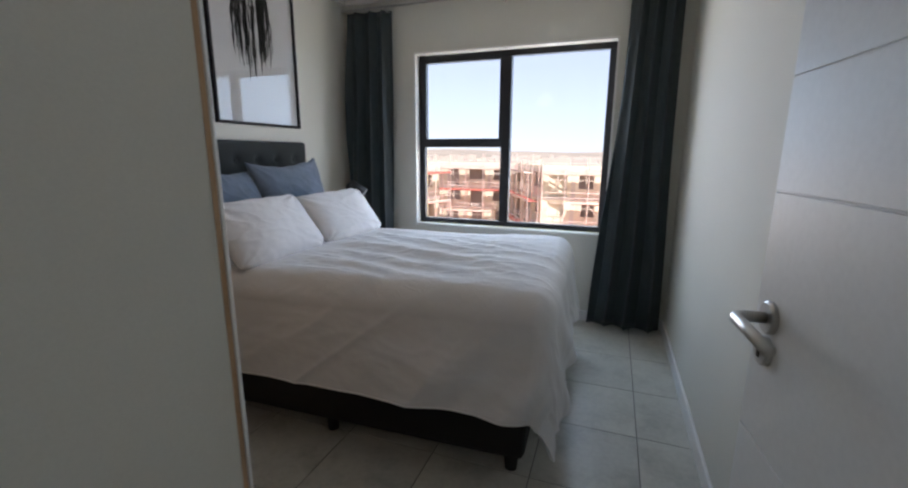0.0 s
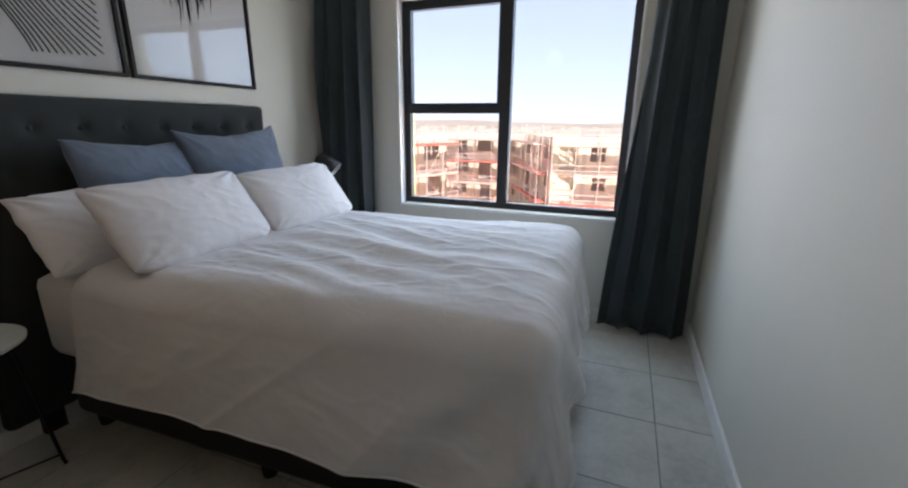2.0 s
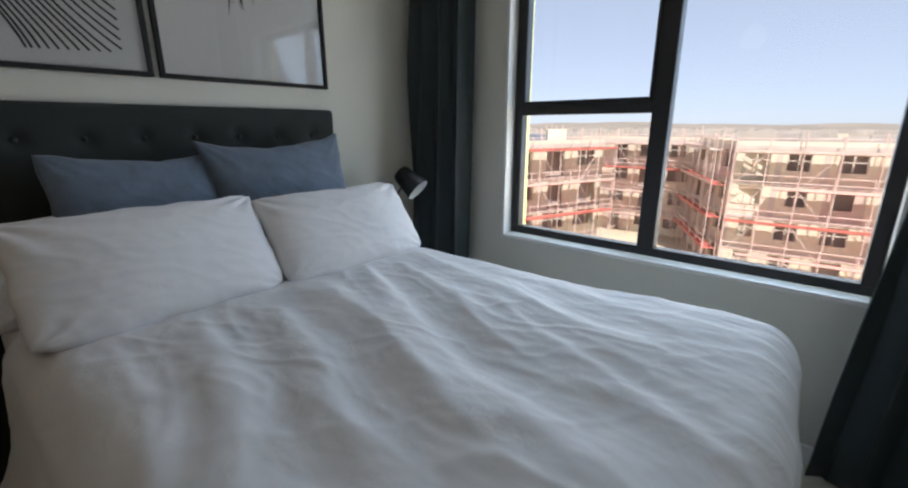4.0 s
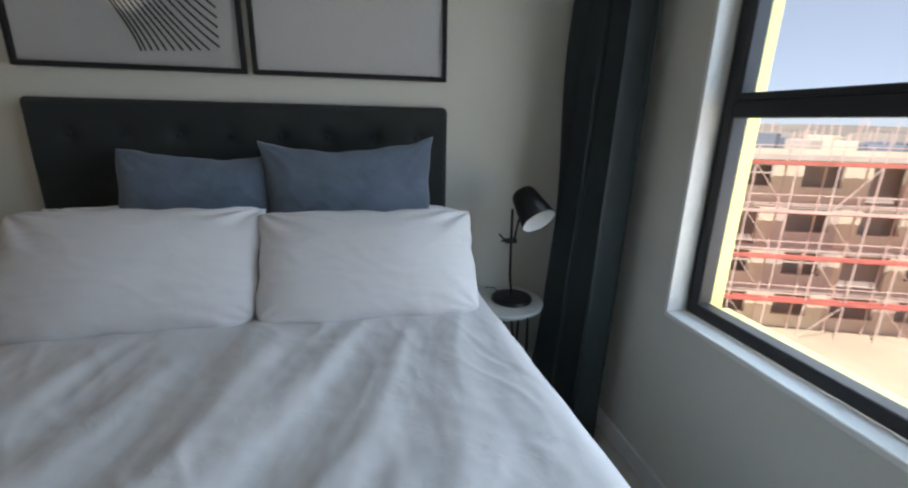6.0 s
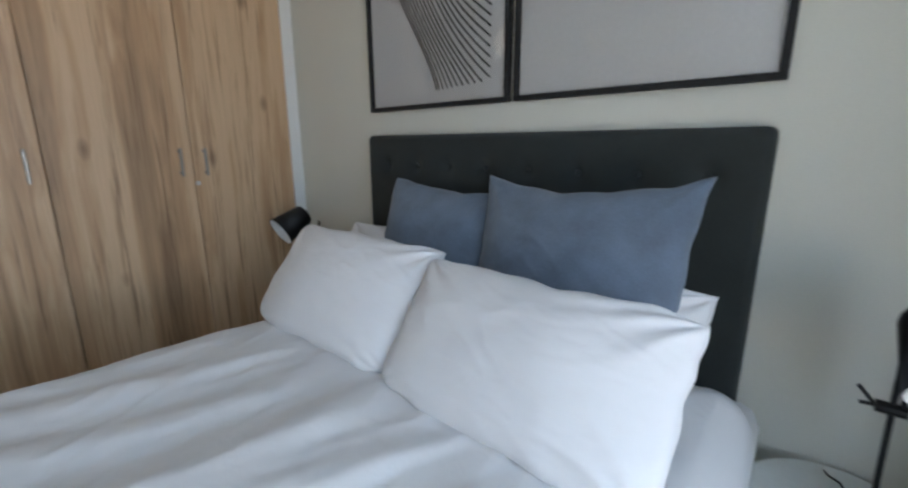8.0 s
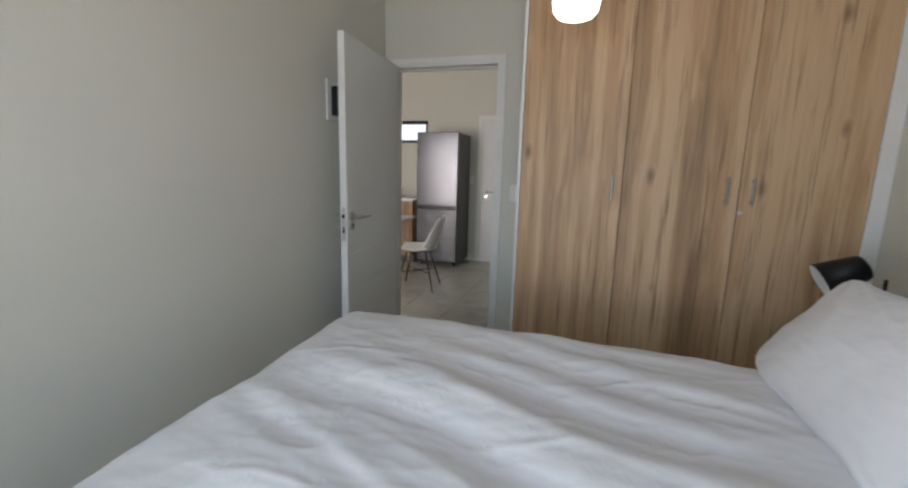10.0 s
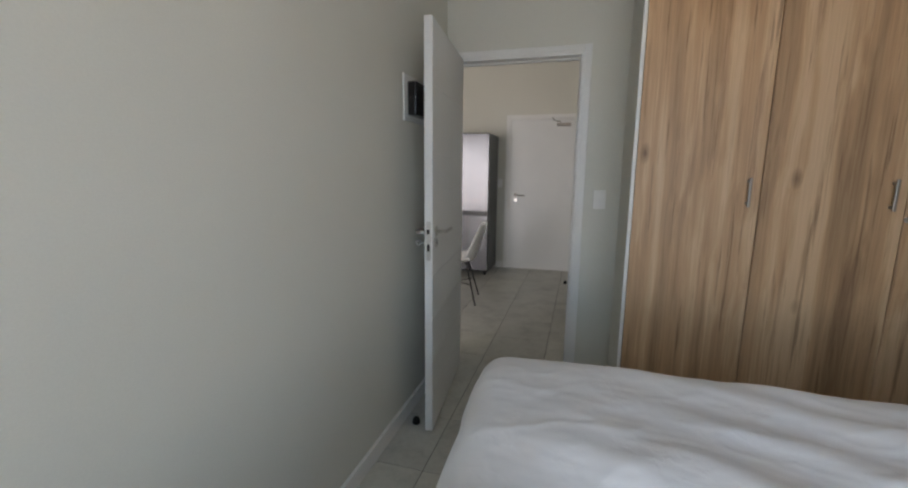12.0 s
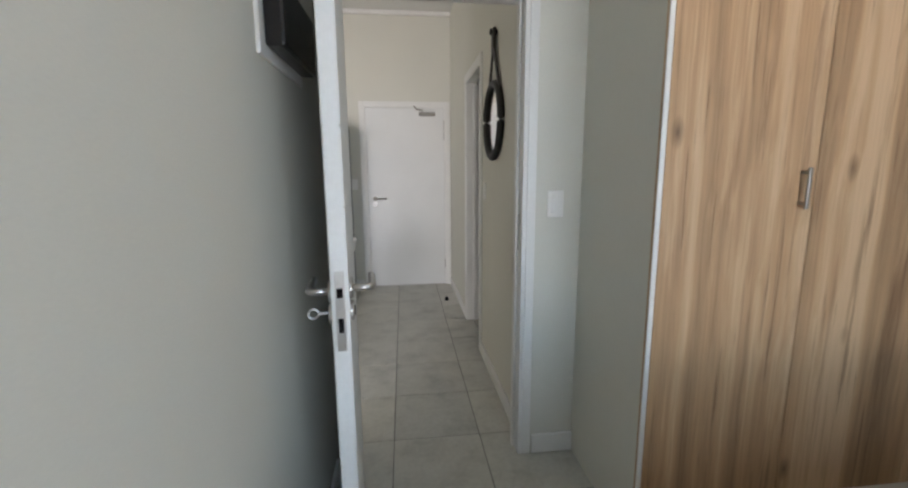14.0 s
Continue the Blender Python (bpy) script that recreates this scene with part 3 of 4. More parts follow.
hb = thing("headboard", "charcoal fabric headboard with a row of buttons against the wall", "headboard", (XW + 0.004, 3.092, 0))
HW, HT = 0.745, 1.385
btn = [(-0.62 + 0.1772 * k, 1.262) for k in range(8)] + [(-0.53 + 0.1772 * k, 1.09) for k in range(7)] + [(-0.62 + 0.1772 * k, 0.92) for k in range(8)]


def hb_front(u, v):
    y, z = -HW + 2 * HW * u, 0.10 + (HT - 0.10) * v
    edge = min(HW - abs(y), HT - z)
    x = 0.056 - 0.018 * max(0.0, 1 - edge / 0.016) ** 2
    for by, bz in btn:
        d2 = (y - by) ** 2 + (z - bz) ** 2
        if d2 < 0.03:
            x -= 0.019 * math.exp(-d2 / 0.0009) + 0.008 * math.exp(-d2 / 0.005)
    dy, dz, rr = HW - abs(y), HT - z, 0.02
    if dy < rr and dz < rr:                # rounded upper corners
        k = max(rr - dy, rr - dz) / math.hypot(rr - dy, rr - dz)
        y, z = math.copysign(HW - rr + (rr - dy) * k, y), HT - rr + (rr - dz) * k
    return Vector((x + 0.0015 * ns(y * 9, z * 9), y, z))


bm = bmesh.new()
vs = grid_mesh(bm, 150, 118, hb_front)
rim = [r[0] for r in vs] + vs[-1][1:] + [r[-1] for r in reversed(vs[:-1])] + vs[0][-2:0:-1]
back = [bm.verts.new((0.0, v.co.y, v.co.z)) for v in rim]
for k in range(len(rim)):
    bm.faces.new((rim[k], rim[(k + 1) % len(rim)], back[(k + 1) % len(rim)], back[k]))
bm.faces.new(back)
part("padding", bm, M_CHAR, hb, smooth=True)
for by, bz in btn[:8]:
    part("button", lathe(bmesh.new(), [(0, 0.004), (0.007, 0.002), (0.010, 0), (0.008, -0.004)], 14, Matrix.Translation((0.038, by, bz)) @ Matrix.Rotation(math.pi / 2, 4, "Y")), M_CHAR, hb, smooth=True)
for y in (-0.6, 0.6):
    part("leg", boxes((0.006, 0.04, y - 0.04, y + 0.04, 0.0, 0.11), bevel=0.004), M_BASE, hb)

# duvet: a draped sheet of cloth, hanging over both sides and the foot, with its own folds
duvet = thing("duvet", "rumpled white cotton duvet spread over the bed", "duvet", (BX, BY, 0), BED_TURN)
S0, SF = 0.27, BL + 0.106  # where the cloth begins, and the edge of the foot
NEAR, FAR = -BW - 0.052, BW - 0.006


def drape(s, r, flare):
    """Drop and outward run for a length of cloth past a rounded edge."""
    if s <= 0:
        return 0.0, 0.0
    q = r * math.pi / 2
    if s < q:
        return r * (1 - math.cos(s / r)), r * math.sin(s / r)
    return r + (s - q) * 0.98, r + (s - q) * flare


def streaks(x, y, z, octaves=4):
    return noise.fractal(Vector((x, y, z)), 0.95, 2.1, octaves)


LONG_FOLDS = [(-0.56, -0.16, 0.67, 1.72, 0.016), (-0.36, -0.26, 0.62, 1.92, 0.020), (-0.16, -0.34, 0.70, 1.82, 0.015), (0.02, -0.30, 0.64, 1.62, 0.018), (0.20, -0.42, 0.62, 2.02, 0.018), (0.36, -0.36, 0.68, 1.72, 0.016), (0.54, -0.30, 0.62, 1.82, 0.015), (-0.12, -0.50, 1.22, 2.02, 0.014), (0.30, -0.55, 1.20, 2.07, 0.015)]


def cloth_folds(x, y):
    """Soft creases that fan out down the bed from the pillows, fading in and out, and fine wrinkles."""
    wx, wy = x + 0.10 * ns(x * 1.8, y * 1.8, 3.0), y + 0.10 * ns(x * 1.6, y * 2.1, 8.0)
    fan = wy * (1 + 0.20 * wx) + 0.40 * wx
    gate = 0.5 + 0.5 * ns(x * 1.3, y * 1.6, 22.0)
    run = streaks(wx * 0.85, fan * 4.2, 1.0)
    ridge = max(0.0, 1 - abs(ns(wx * 0.8 + 3, fan * 3.0, 41.0)) * 3.0) ** 2
    side = streaks((wx - 0.5 * wy) * 3.6, (wy + wx) * 1.2, 12.0, 3)
    fine = streaks(wx * 6, wy * 13, 15.0, 3)
    # a few long soft folds, each with one steep and one gentle flank
    long = 0.0
    for k, (y0, slope, x0, x1, size) in enumerate(LONG_FOLDS):
        q = (wy - y0 - slope * (wx - x0)) / (0.042 + 0.045 * (wx - x0))
        if wx > x0 and abs(q) < 4:
            fade = min(1.0, (wx - x0) / 0.15) * max(0.0, min(1.0, (x1 - wx) / 0.35))
            long += 0.75 * size * fade * math.exp(-(q * q) * (2.2 if q > 0 else 0.7))
    # short crinkles, sharp on their crests
    cx, cy = wx + 0.06 * ns(x * 5, y * 5, 33.0), wy + 0.06 * ns(x * 5, y * 5, 37.0)
    crink = max(0.0, 1 - abs(ns(cx * 2.6 + cy * 1.5, cy * 7.0 - cx * 2.2, 44.0)) * 4.2) ** 1.5
    crink2 = max(0.0, 1 - abs(ns(cx * 7.0 - cy * 3.0, cy * 8.0 + cx * 2.5, 47.0)) * 4.5) ** 1.5
    long += 0.0050 * crink * (0.15 + gate) + 0.0013 * crink2 * (1.2 - gate)
    return long + 0.0068 * run * (0.3 + gate) + 0.012 * ridge * gate + 0.009 * side * (1.2 - gate) + 0.0030 * fine * (0.5 + gate) + 0.011 * ns(x * 1.1, y * 1.3, 20.0)


def hang_of(drop):
    return min(1.0, max(0.0, drop / 0.3))


def duvet_at(u, v):
    w = min(1.0, max(0.0, (v - 0.60) / 0.22))
    w = w * w * (3 - 2 * w)
    begin = S0 - 0.14 * w                  # on the window side it reaches up to the headboard
    s = begin + u * (SF + 0.42 - begin)    # along the bed
    t = (NEAR - 0.395) + v * (FAR - NEAR + 0.775)  # across it
    r = 0.10 + 0.015 * ns(s * 1.7, t * 1.7, 51.0)
    es = s - (SF - r)
    et_n = (NEAR + r) - t
    et_f = t - (FAR - r)
    et = max(et_n, et_f)
    sign = -1 if et_n > et_f else 1
    ex, ey = max(0.0, es), max(0.0, et)
    d = (ex ** 6.0 + ey ** 6.0) ** (1 / 6.0) if ex > 0 and ey > 0 else max(ex, ey)
    if ex > 0 and ey > 0:
        d *= 1 + 0.12 * (2 * ex * ey / (ex * ex + ey * ey)) ** 2   # the corner hangs lower
    flare = 0.16 if sign < 0 else 0.03 + 0.13 * min(1.0, ex / 0.12)
    drop, run = drape(d, r, flare)
    far_off = math.hypot(ex, ey)
    wx, wy = (ex / far_off, ey / far_off) if d > 0 else (0, 0)
    x = min(s, SF - r) + run * wx * (1 - 0.15 * hang_of(drop))
    y = (t if et <= 0 else (NEAR + r if sign < 0 else FAR - r)) + sign * run * wy
    z = 0.762 - drop
    hang = min(1.0, max(0.0, drop / 0.25))
    mid = max(0.0, 1 - abs(2 * (t - NEAR) / (FAR - NEAR) - 1) ** 4) * (1 - hang_of(drop))
    z += 0.020 * mid * (1 - hang)
    f = cloth_folds(s, t)
    z += f * (1 - 0.75 * hang) * (0.70 + 0.30 * mid)
    ang = s * 1.0 - t * 1.0
    foot = min(1.0, max(0.0, (s - 1.15) / 0.7))
    rip = (0.004 + 0.012 * foot) * math.sin(ang * 13 + 3 * ns(s * 2, t * 2, 2.0)) + (0.007 + 0.016 * foot) * ns(ang * 6, drop * 2.0, 6.0) + 0.8 * f
    rip += 0.012 * max(0.0, 1 - abs(ns(ang * 3.2 + 5, drop * 1.1, 61.0)) * 3.4) ** 2
    x += rip * wx * hang
    y += sign * rip * wy * hang
    z += 0.022 * w * math.exp(-((s - 0.16) / 0.12) ** 2) * (1 - hang)
    z += 0.020 * math.exp(-((s - 1.78) / 0.28) ** 2) * (1 - hang)  # puffed up towards the foot
    z += 0.011 * math.exp(-((t - NEAR - 0.13) / 0.17) ** 2) * min(1.0, max(0.0, (s - 0.45) / 0.4)) * (1 - hang)
    if u < 0.03:
        z -= 0.018 * (1 - u / 0.03) ** 2
    return Vector((x, y, max(z, 0.13 + 0.02 * ns(s * 3, t * 3, 9.0))))


bm = bmesh.new()
grid_mesh(bm, 300, 320, duvet_at)
cover = part("cover", bm, M_DUVET, duvet, smooth=True)
mod = cover.modifiers.new("thickness", "SOLIDIFY")
mod.thickness, mod.offset = 0.022, -1.0
ring = [duvet_at(k / 90, 0.0) for k in range(90)] + [duvet_at(1.0, k / 120) for k in range(120)] + [duvet_at(1 - k / 90, 1.0) for k in range(91)]
part("hem", tube(bmesh.new(), ring, 0.004, 6), M_DUVET, duvet, smooth=True)


# pillows and cushions
def pillow(name, label, category, w, h, t, mat, at, turn, lean, seed, ear=0.045, sag=0.0, group="", roll=0):
    """A filled case: the long side along y, leaning back to -x by lean degrees from upright; its lower edge at the given place."""
    p = thing(name, label, category, group=group)
    p.matrix_world = pose(*at, 0, 0, turn) @ Matrix.Rotation(radians(-lean), 4, "Y") @ Matrix.Rotation(radians(roll), 4, "X")
    n = 84
    soft = 0.25 if name == "cushion" else 1.0

    def side(sg):
        def f(u, v):
            a, b = 2 * u - 1, 2 * v - 1
            full = max(0.0, (1 - abs(a) ** 2.6) * (1 - abs(b) ** 2.6)) ** 0.52
            pinch_y = 1 - ear * 1.6 * (1 - b * b)
            pinch_z = 1 - ear * 1.8 * (1 - a * a)
            y = a * w / 2 * pinch_y
            z = h / 2 + b * h / 2 * pinch_z - sag * h * (1 - a * a) * max(0, b)
            k = ns(a * 1.3 + seed, b * 1.3, seed) * 0.14
            e = 1 - abs(ns(a * 2.4 + b * 3.0 + seed, b * 1.2 - a * 1.5, seed * 1.7)) * 2.6
            crease = max(0, e) ** 2 * 0.0022 * min(1.0, full * 2)
            r = max(abs(a), abs(b))
            ca, cb = 1 - abs(a), 1 - abs(b)
            corner = math.exp(-(ca * ca + cb * cb) / 0.30)
            pull = math.atan2(cb + 0.02, ca + 0.02)
            rad = 0.0075 * soft * (1.0 if b > 0 else 0.35) * corner * math.sin(pull * 13 + seed * 3 + 2 * ns(a * 2, b * 2, seed)) * min(1, full * 4)
            rad += soft * (0.0016 * streaks(a * 1.4 + b * 0.9 + seed, b * 2.6 - a * 1.2, seed + 31) + 0.0008 * streaks(a * 5.0 + b * 2.0 + seed, b * 3.0 - a * 1.2, seed + 37, 3)) * min(1, full * 3)
            # gathers that run in from the long seams
            hem = math.exp(-cb / 0.22) * (0.4 + 0.6 * abs(ns(a * 1.5, seed, 5.0)))
            rad += 0.0075 * soft * hem * max(0.0, 1 - abs(ns(a * 4.5 + 0.8 * cb, b * 0.7, seed + 19)) * 3.0) * min(1, full * 4)
            rad += 0.0008 * streaks(a * 7, b * 9, seed + 3, 3) * min(1, full * 3)
            x = sg * (t / 2 * full * (1 + k) + 0.0015) + sg * (crease + rad)
            if name == "pillow":          # lower corners tucked under
                low = max(0.0, -b) ** 3 * abs(a) ** 4
                y *= 1 - 0.075 * low
                z += 0.035 * low
                y *= 1 - 0.035 * max(0.0, b) ** 3 * abs(a) ** 4
                z -= 0.014 * max(0.0, b) ** 3 * abs(a) ** 4
            wob = max(abs(a), abs(b)) ** 6
            y += wob * 0.008 * ns(b * 3.5, seed, a)
            z += wob * 0.012 * ns(a * 3.5, seed + 5, b)
            return Vector((x, y, z))
        return f

    bm = bmesh.new()
    grid_mesh(bm, n, n, side(1))
    grid_mesh(bm, n, n, side(-1))
    bmesh.ops.remove_doubles(bm, verts=bm.verts[:], dist=0.0034)
    part("filling", bm, mat, p, smooth=True)
    return p


pillow("pillow", "plump white cotton pillow propped against another pillow", "pillow", 0.64, 0.36, 0.15, M_PILLOW, (-1.61, 2.755, 0.735), 2, 34, 4.2, group="white pillows")
pillow("pillow", "plump white cotton pillow propped against another pillow", "pillow", 0.66, 0.355, 0.15, M_PILLOW, (-1.61, 3.47, 0.73), -2, 34, 9.6, group="white pillows")
pillow("pillow", "white cotton pillow leaning in front of the cushions", "pillow", 0.69, 0.39, 0.16, M_PILLOW, (-1.300, 2.862, 0.762), 2, 38, 1.3, ear=0.036, group="white pillows")
pillow("pillow", "white cotton pillow leaning in front of the cushions", "pillow", 0.68, 0.375, 0.16, M_PILLOW, (-1.290, 3.505, 0.762), 0, 38, 6.1, ear=0.036, group="white pillows")
pillow("cushion", "blue-grey velvet cushion against the headboard", "cushion", 0.56, 0.50, 0.17, M_BLUE, (-1.70, 2.93, 0.735), 4, 17, 12.3, 0.045, 0.02, "blue cushions", -3)
pillow("cushion", "blue-grey velvet cushion against the headboard", "cushion", 0.63, 0.55, 0.18, M_BLUE, (-1.665, 3.452, 0.735), -2, 16, 15.8, 0.055, 0.03, "blue cushions", 2)


# ---- bedside tables and lamps ----
TZ = 0.586


def bedside_table(at, turn, group):
    t = thing("bedside_table", "small round pale table on black hairpin legs", "side table", at, turn, group)
    part("tabletop", lathe(bmesh.new(), [(0, TZ - 0.022), (0.165, TZ - 0.022), (0.178, TZ - 0.014), (0.180, TZ - 0.004), (0.176, TZ), (0, TZ)], 56), M_TABLE, t)
    for k in range(3):
        a = k * math.tau / 3
        c, s = math.cos(a), math.sin(a)
        pts = []
        for off, r0, r1, zz in ((-0.045, 0.125, 0.0, TZ - 0.02), (-0.012, 0.182, 0.0, 0.014), (0.0, 0.188, 0.0, 0.006), (0.012, 0.182, 0.0, 0.014), (0.045, 0.125, 0.0, TZ - 0.02)):
            pts.append((r0 * c - off * s, r0 * s + off * c, zz))
        part("leg", tube(bmesh.new(), pts, 0.0055, 8), M_BLACK, t)
    bm = bmesh.new()
    for k in range(3):
        a = k * math.tau / 3
        tube(bm, [(0, 0, 0.06), (0.178 * math.cos(a), 0.178 * math.sin(a), 0.05)], 0.004, 8)
    part("brace", bm, M_BLACK, t)
    return t


table = bedside_table((-1.805, 4.065, 0), 20, "bedside tables")
copy_thing(table, pose(-1.745, 2.205, 0, 0, 0, 75))


def desk_lamp(at, turn, cap, way):
    l = thing("desk_lamp", "black metal desk lamp with tilted white-lined shade", "lamp", at, turn, "bedside lamps")
    part("foot", lathe(bmesh.new(), [(0, 0), (0.087, 0), (0.089, 0.006), (0.085, 0.016), (0.074, 0.020), (0, 0.022)], 40), M_BLACK, l, smooth=False)
    part("stem", tube(bmesh.new(), [(-0.01, 0, 0.018), (-0.01, 0, 0.04), (-0.022, -0.006, 0.10), (-0.022, -0.012, 0.40)], 0.0055, 10), M_BLACK, l)
    bm = bmesh.new()
    tube(bm, [(-0.022, -0.034, 0.263), (-0.022, 0.012, 0.263)], 0.012, 12)
    tube(bm, [(-0.022, -0.034, 0.263), (-0.012, -0.056, 0.265)], 0.004, 8)
    tube(bm, [(-0.022, -0.034, 0.263), (-0.03, -0.062, 0.292)], 0.004, 8)
    part("knuckle", bm, M_BLACK, l)
    cap, way = Vector(cap), Vector(way).normalized()
    part("arm", tube(bmesh.new(), [(-0.022, 0.002, 0.263), (0.012, 0.006, 0.36), cap + way * 0.06], 0.0045, 8), M_BLACK, l)
    m = Matrix.Translation(cap) @ way.to_track_quat("Z", "Y").to_matrix().to_4x4()
    sh = part("shade", lathe(bmesh.new(), [(0, -0.002), (0.030, 0), (0.044, 0.006), (0.050, 0.018), (0.070, 0.150), (0.0685, 0.150), (0.049, 0.020), (0.0, 0.010)], 44, m), M_BLACK, l, smooth=True)
    part("lining", lathe(bmesh.new(), [(0.0682, 0.1495), (0.0482, 0.022), (0, 0.0125)], 44, m), M_LAMPIN, sh, "white-painted inside of the shade", smooth=True)
    part("bulb", lathe(bmesh.new(), [(0, 0.115), (0.018, 0.108), (0.028, 0.088), (0.025, 0.065), (0.014, 0.04), (0.013, 0.013)], 24, m), M_PLASTIC, sh, "unlit white bulb", smooth=True)
    part("cable", tube(bmesh.new(), [(-0.07, -0.03, 0.006), (-0.10, -0.05, 0.02), (-0.125, -0.07, 0.012), (-0.15, -0.075, 0.004)], 0.0025, 6), M_WIRE, l)
    return l


desk_lamp((-1.797, 4.108, TZ), 0, (0.030, 0.004, 0.480), (0.72, 0.25, -0.65))
desk_lamp((-1.80, 2.10, TZ), 0, (0.030, -0.035, 0.441), (0.92, -0.05, -0.52))
cab = thing("power_cable", "thin dark cable coiled under the bedside table", "cable", (-1.80, 4.05, 0))
bm = bmesh.new()
pts = []
for k in range(60):
    a = k / 59
    pts.append((0.05 * math.sin(a * 15) + 0.10 * a - 0.05, 0.06 * math.cos(a * 11) - 0.02, 0.006 + 0.09 * abs(math.sin(a * 8.0)) * (1 - a)))
tube(bm, pts, 0.003, 6)
tube(bm, [(-0.03, 0.02, 0.02), (-0.12, 0.05, 0.10), (-0.17, 0.06, 0.28), (-0.185, 0.06, 0.33)], 0.003, 6)
part("cord", bm, M_WIRE, cab)
sock = thing("wall_socket", "white wall socket with black plug beside the bed", "socket", (XW, 4.11, 0.33), -90)
part("plate", boxes((-0.058, 0.058, 0, 0.009, -0.05, 0.05), bevel=0.004), M_PLASTIC, sock)
part("plug", boxes((-0.02, 0.02, 0.009, 0.04, -0.02, 0.02), bevel=0.006), M_BLACK, sock)


# ---- curtains ----
def curtain(label, top, foot, z_top, z_foot, folds, amp, seed):
    """top and foot: the line (x0, y0, x1, y1) that the cloth follows at its head and hem."""
    c = thing("curtain", label, "curtain", ((foot[0] + foot[2]) / 2, (foot[1] + foot[3]) / 2, 0), group="window curtains")
    o = Vector(c.location)

    def f(u, v):
        e = v ** 1.3
        x0, y0, x1, y1 = [a + (b - a) * e for a, b in zip(top, foot)]
        d = Vector((x1 - x0, y1 - y0, 0))
        side = Vector((-d.y, d.x, 0)).normalized()
        uu = u + 0.02 * ns(u * 5, v * 1.5, seed)
        ph = uu * folds * math.tau + 0.9 * ns(u * 3, v * 2.0, seed + 4)
        a = amp * (0.75 + 0.5 * ns(u * 4, v * 1.2, seed + 9)) * (0.55 + 0.6 * e)
        w = math.sin(ph) * a + 0.28 * a * math.sin(2 * ph + 1.0)
        p = Vector((x0, y0, 0)) + d * uu + side * w + d.normalized() * (0.35 * a * math.sin(2 * ph))
        return Vector((p.x - o.x, p.y - o.y, z_top + (z_foot - z_top) * v + 0.008 * ns(u * 6, 2.0, seed) * v))

    bm = bmesh.new()
    grid_mesh(bm, 220, 40, f)
    s = part("cloth", bm, M_CURT, c, smooth=True)
    s.modifiers.new("thickness", "SOLIDIFY").thickness = 0.004
    return c


ROD_Z, ROD_Y = 2.45, 4.40
curtain("dark slate curtain drawn to the side of the window", (-1.90, 4.40, -1.50, 4.44), (-1.86, 4.21, -1.50, 4.40), ROD_Z - 0.02, 0.03, 3.4, 0.062, 2.0)
curtain("dark slate curtain drawn to the side of the window", (0.29, 4.41, 0.62, 4.40), (0.16, 4.40, 0.66, 4.38), ROD_Z - 0.02, 0.03, 3.3, 0.060, 7.0)
rod = thing("curtain_rod", "slim brushed steel curtain rod on brackets", "curtain rod", (-0.6, ROD_Y, ROD_Z))
part("bar", tube(bmesh.new(), [(-1.34, 0, 0), (1.26, 0, 0)], 0.009, 14), M_STEEL, rod, smooth=True)
for x in (-0.94, 0.0, 0.80):
    part("bracket", tube(bmesh.new(), [(x, 0, -0.009), (x, 0.004, -0.03), (x, 0.06, -0.03), (x, YN - ROD_Y, -0.03)], 0.006, 8), M_STEEL, rod)
for x0, x1 in ((-1.32, -0.94), (0.90, 1.21)):
    for k in range(6):
        xx = x0 + (x1 - x0) * k / 5
        part("ring", tube(bmesh.new(), [(xx, 0.016 * math.cos(a * math.tau / 14), -0.006 + 0.016 * math.sin(a * math.tau / 14)) for a in range(14)], 0.002, 6, closed=True), M_STEEL, rod)


# ---- pictures ----
def picture(y0, y1, z0, z1, label):
    p = thing("framed_picture", label, "picture", (XW, (y0 + y1) / 2, z0), group="pictures over the bed")
    w, h, f = (y1 - y0) / 2, z1 - z0, 0.017
    for r in ((0, 0.026, -w, w, 0, f), (0, 0.026, -w, w, h - f, h), (0, 0.026, -w, -w + f, f, h - f), (0, 0.026, w - f, w, f, h - f)):
        part("frame_bar", boxes(r, bevel=0.002), M_INK, p)
    part("paper", boxes((0.003, 0.010, -w + f - 0.002, w - f + 0.002, f - 0.002, h - f + 0.002)), M_PAPER, p)
    part("glass", sheet([(0.017, -w + f - 0.002, f - 0.002), (0.017, w - f + 0.002, f - 0.002), (0.017, w - f + 0.002, h - f + 0.002), (0.017, -w + f - 0.002, h - f + 0.002)]), M_PICGLASS, p, aim=(1, 0, 0)).visible_shadow = False
    return p


def ribbon(bm, pts, width):
    """A flat inked line in the plane of the paper."""
    lo, hi = [], []
    for i, (y, z) in enumerate(pts):
        a, b = pts[max(0, i - 1)], pts[min(len(pts) - 1, i + 1)]
        d = Vector((b[0] - a[0], b[1] - a[1]))
        d = d.normalized() if d.length else Vector((0, 1))
        k = width(i / (len(pts) - 1)) / 2
        lo.append(bm.verts.new((0.0108, y - d.y * k, z + d.x * k)))
        hi.append(bm.verts.new((0.0108, y + d.y * k, z - d.x * k)))
    for i in range(len(pts) - 1):
        bm.faces.new((lo[i], lo[i + 1], hi[i + 1], hi[i]))


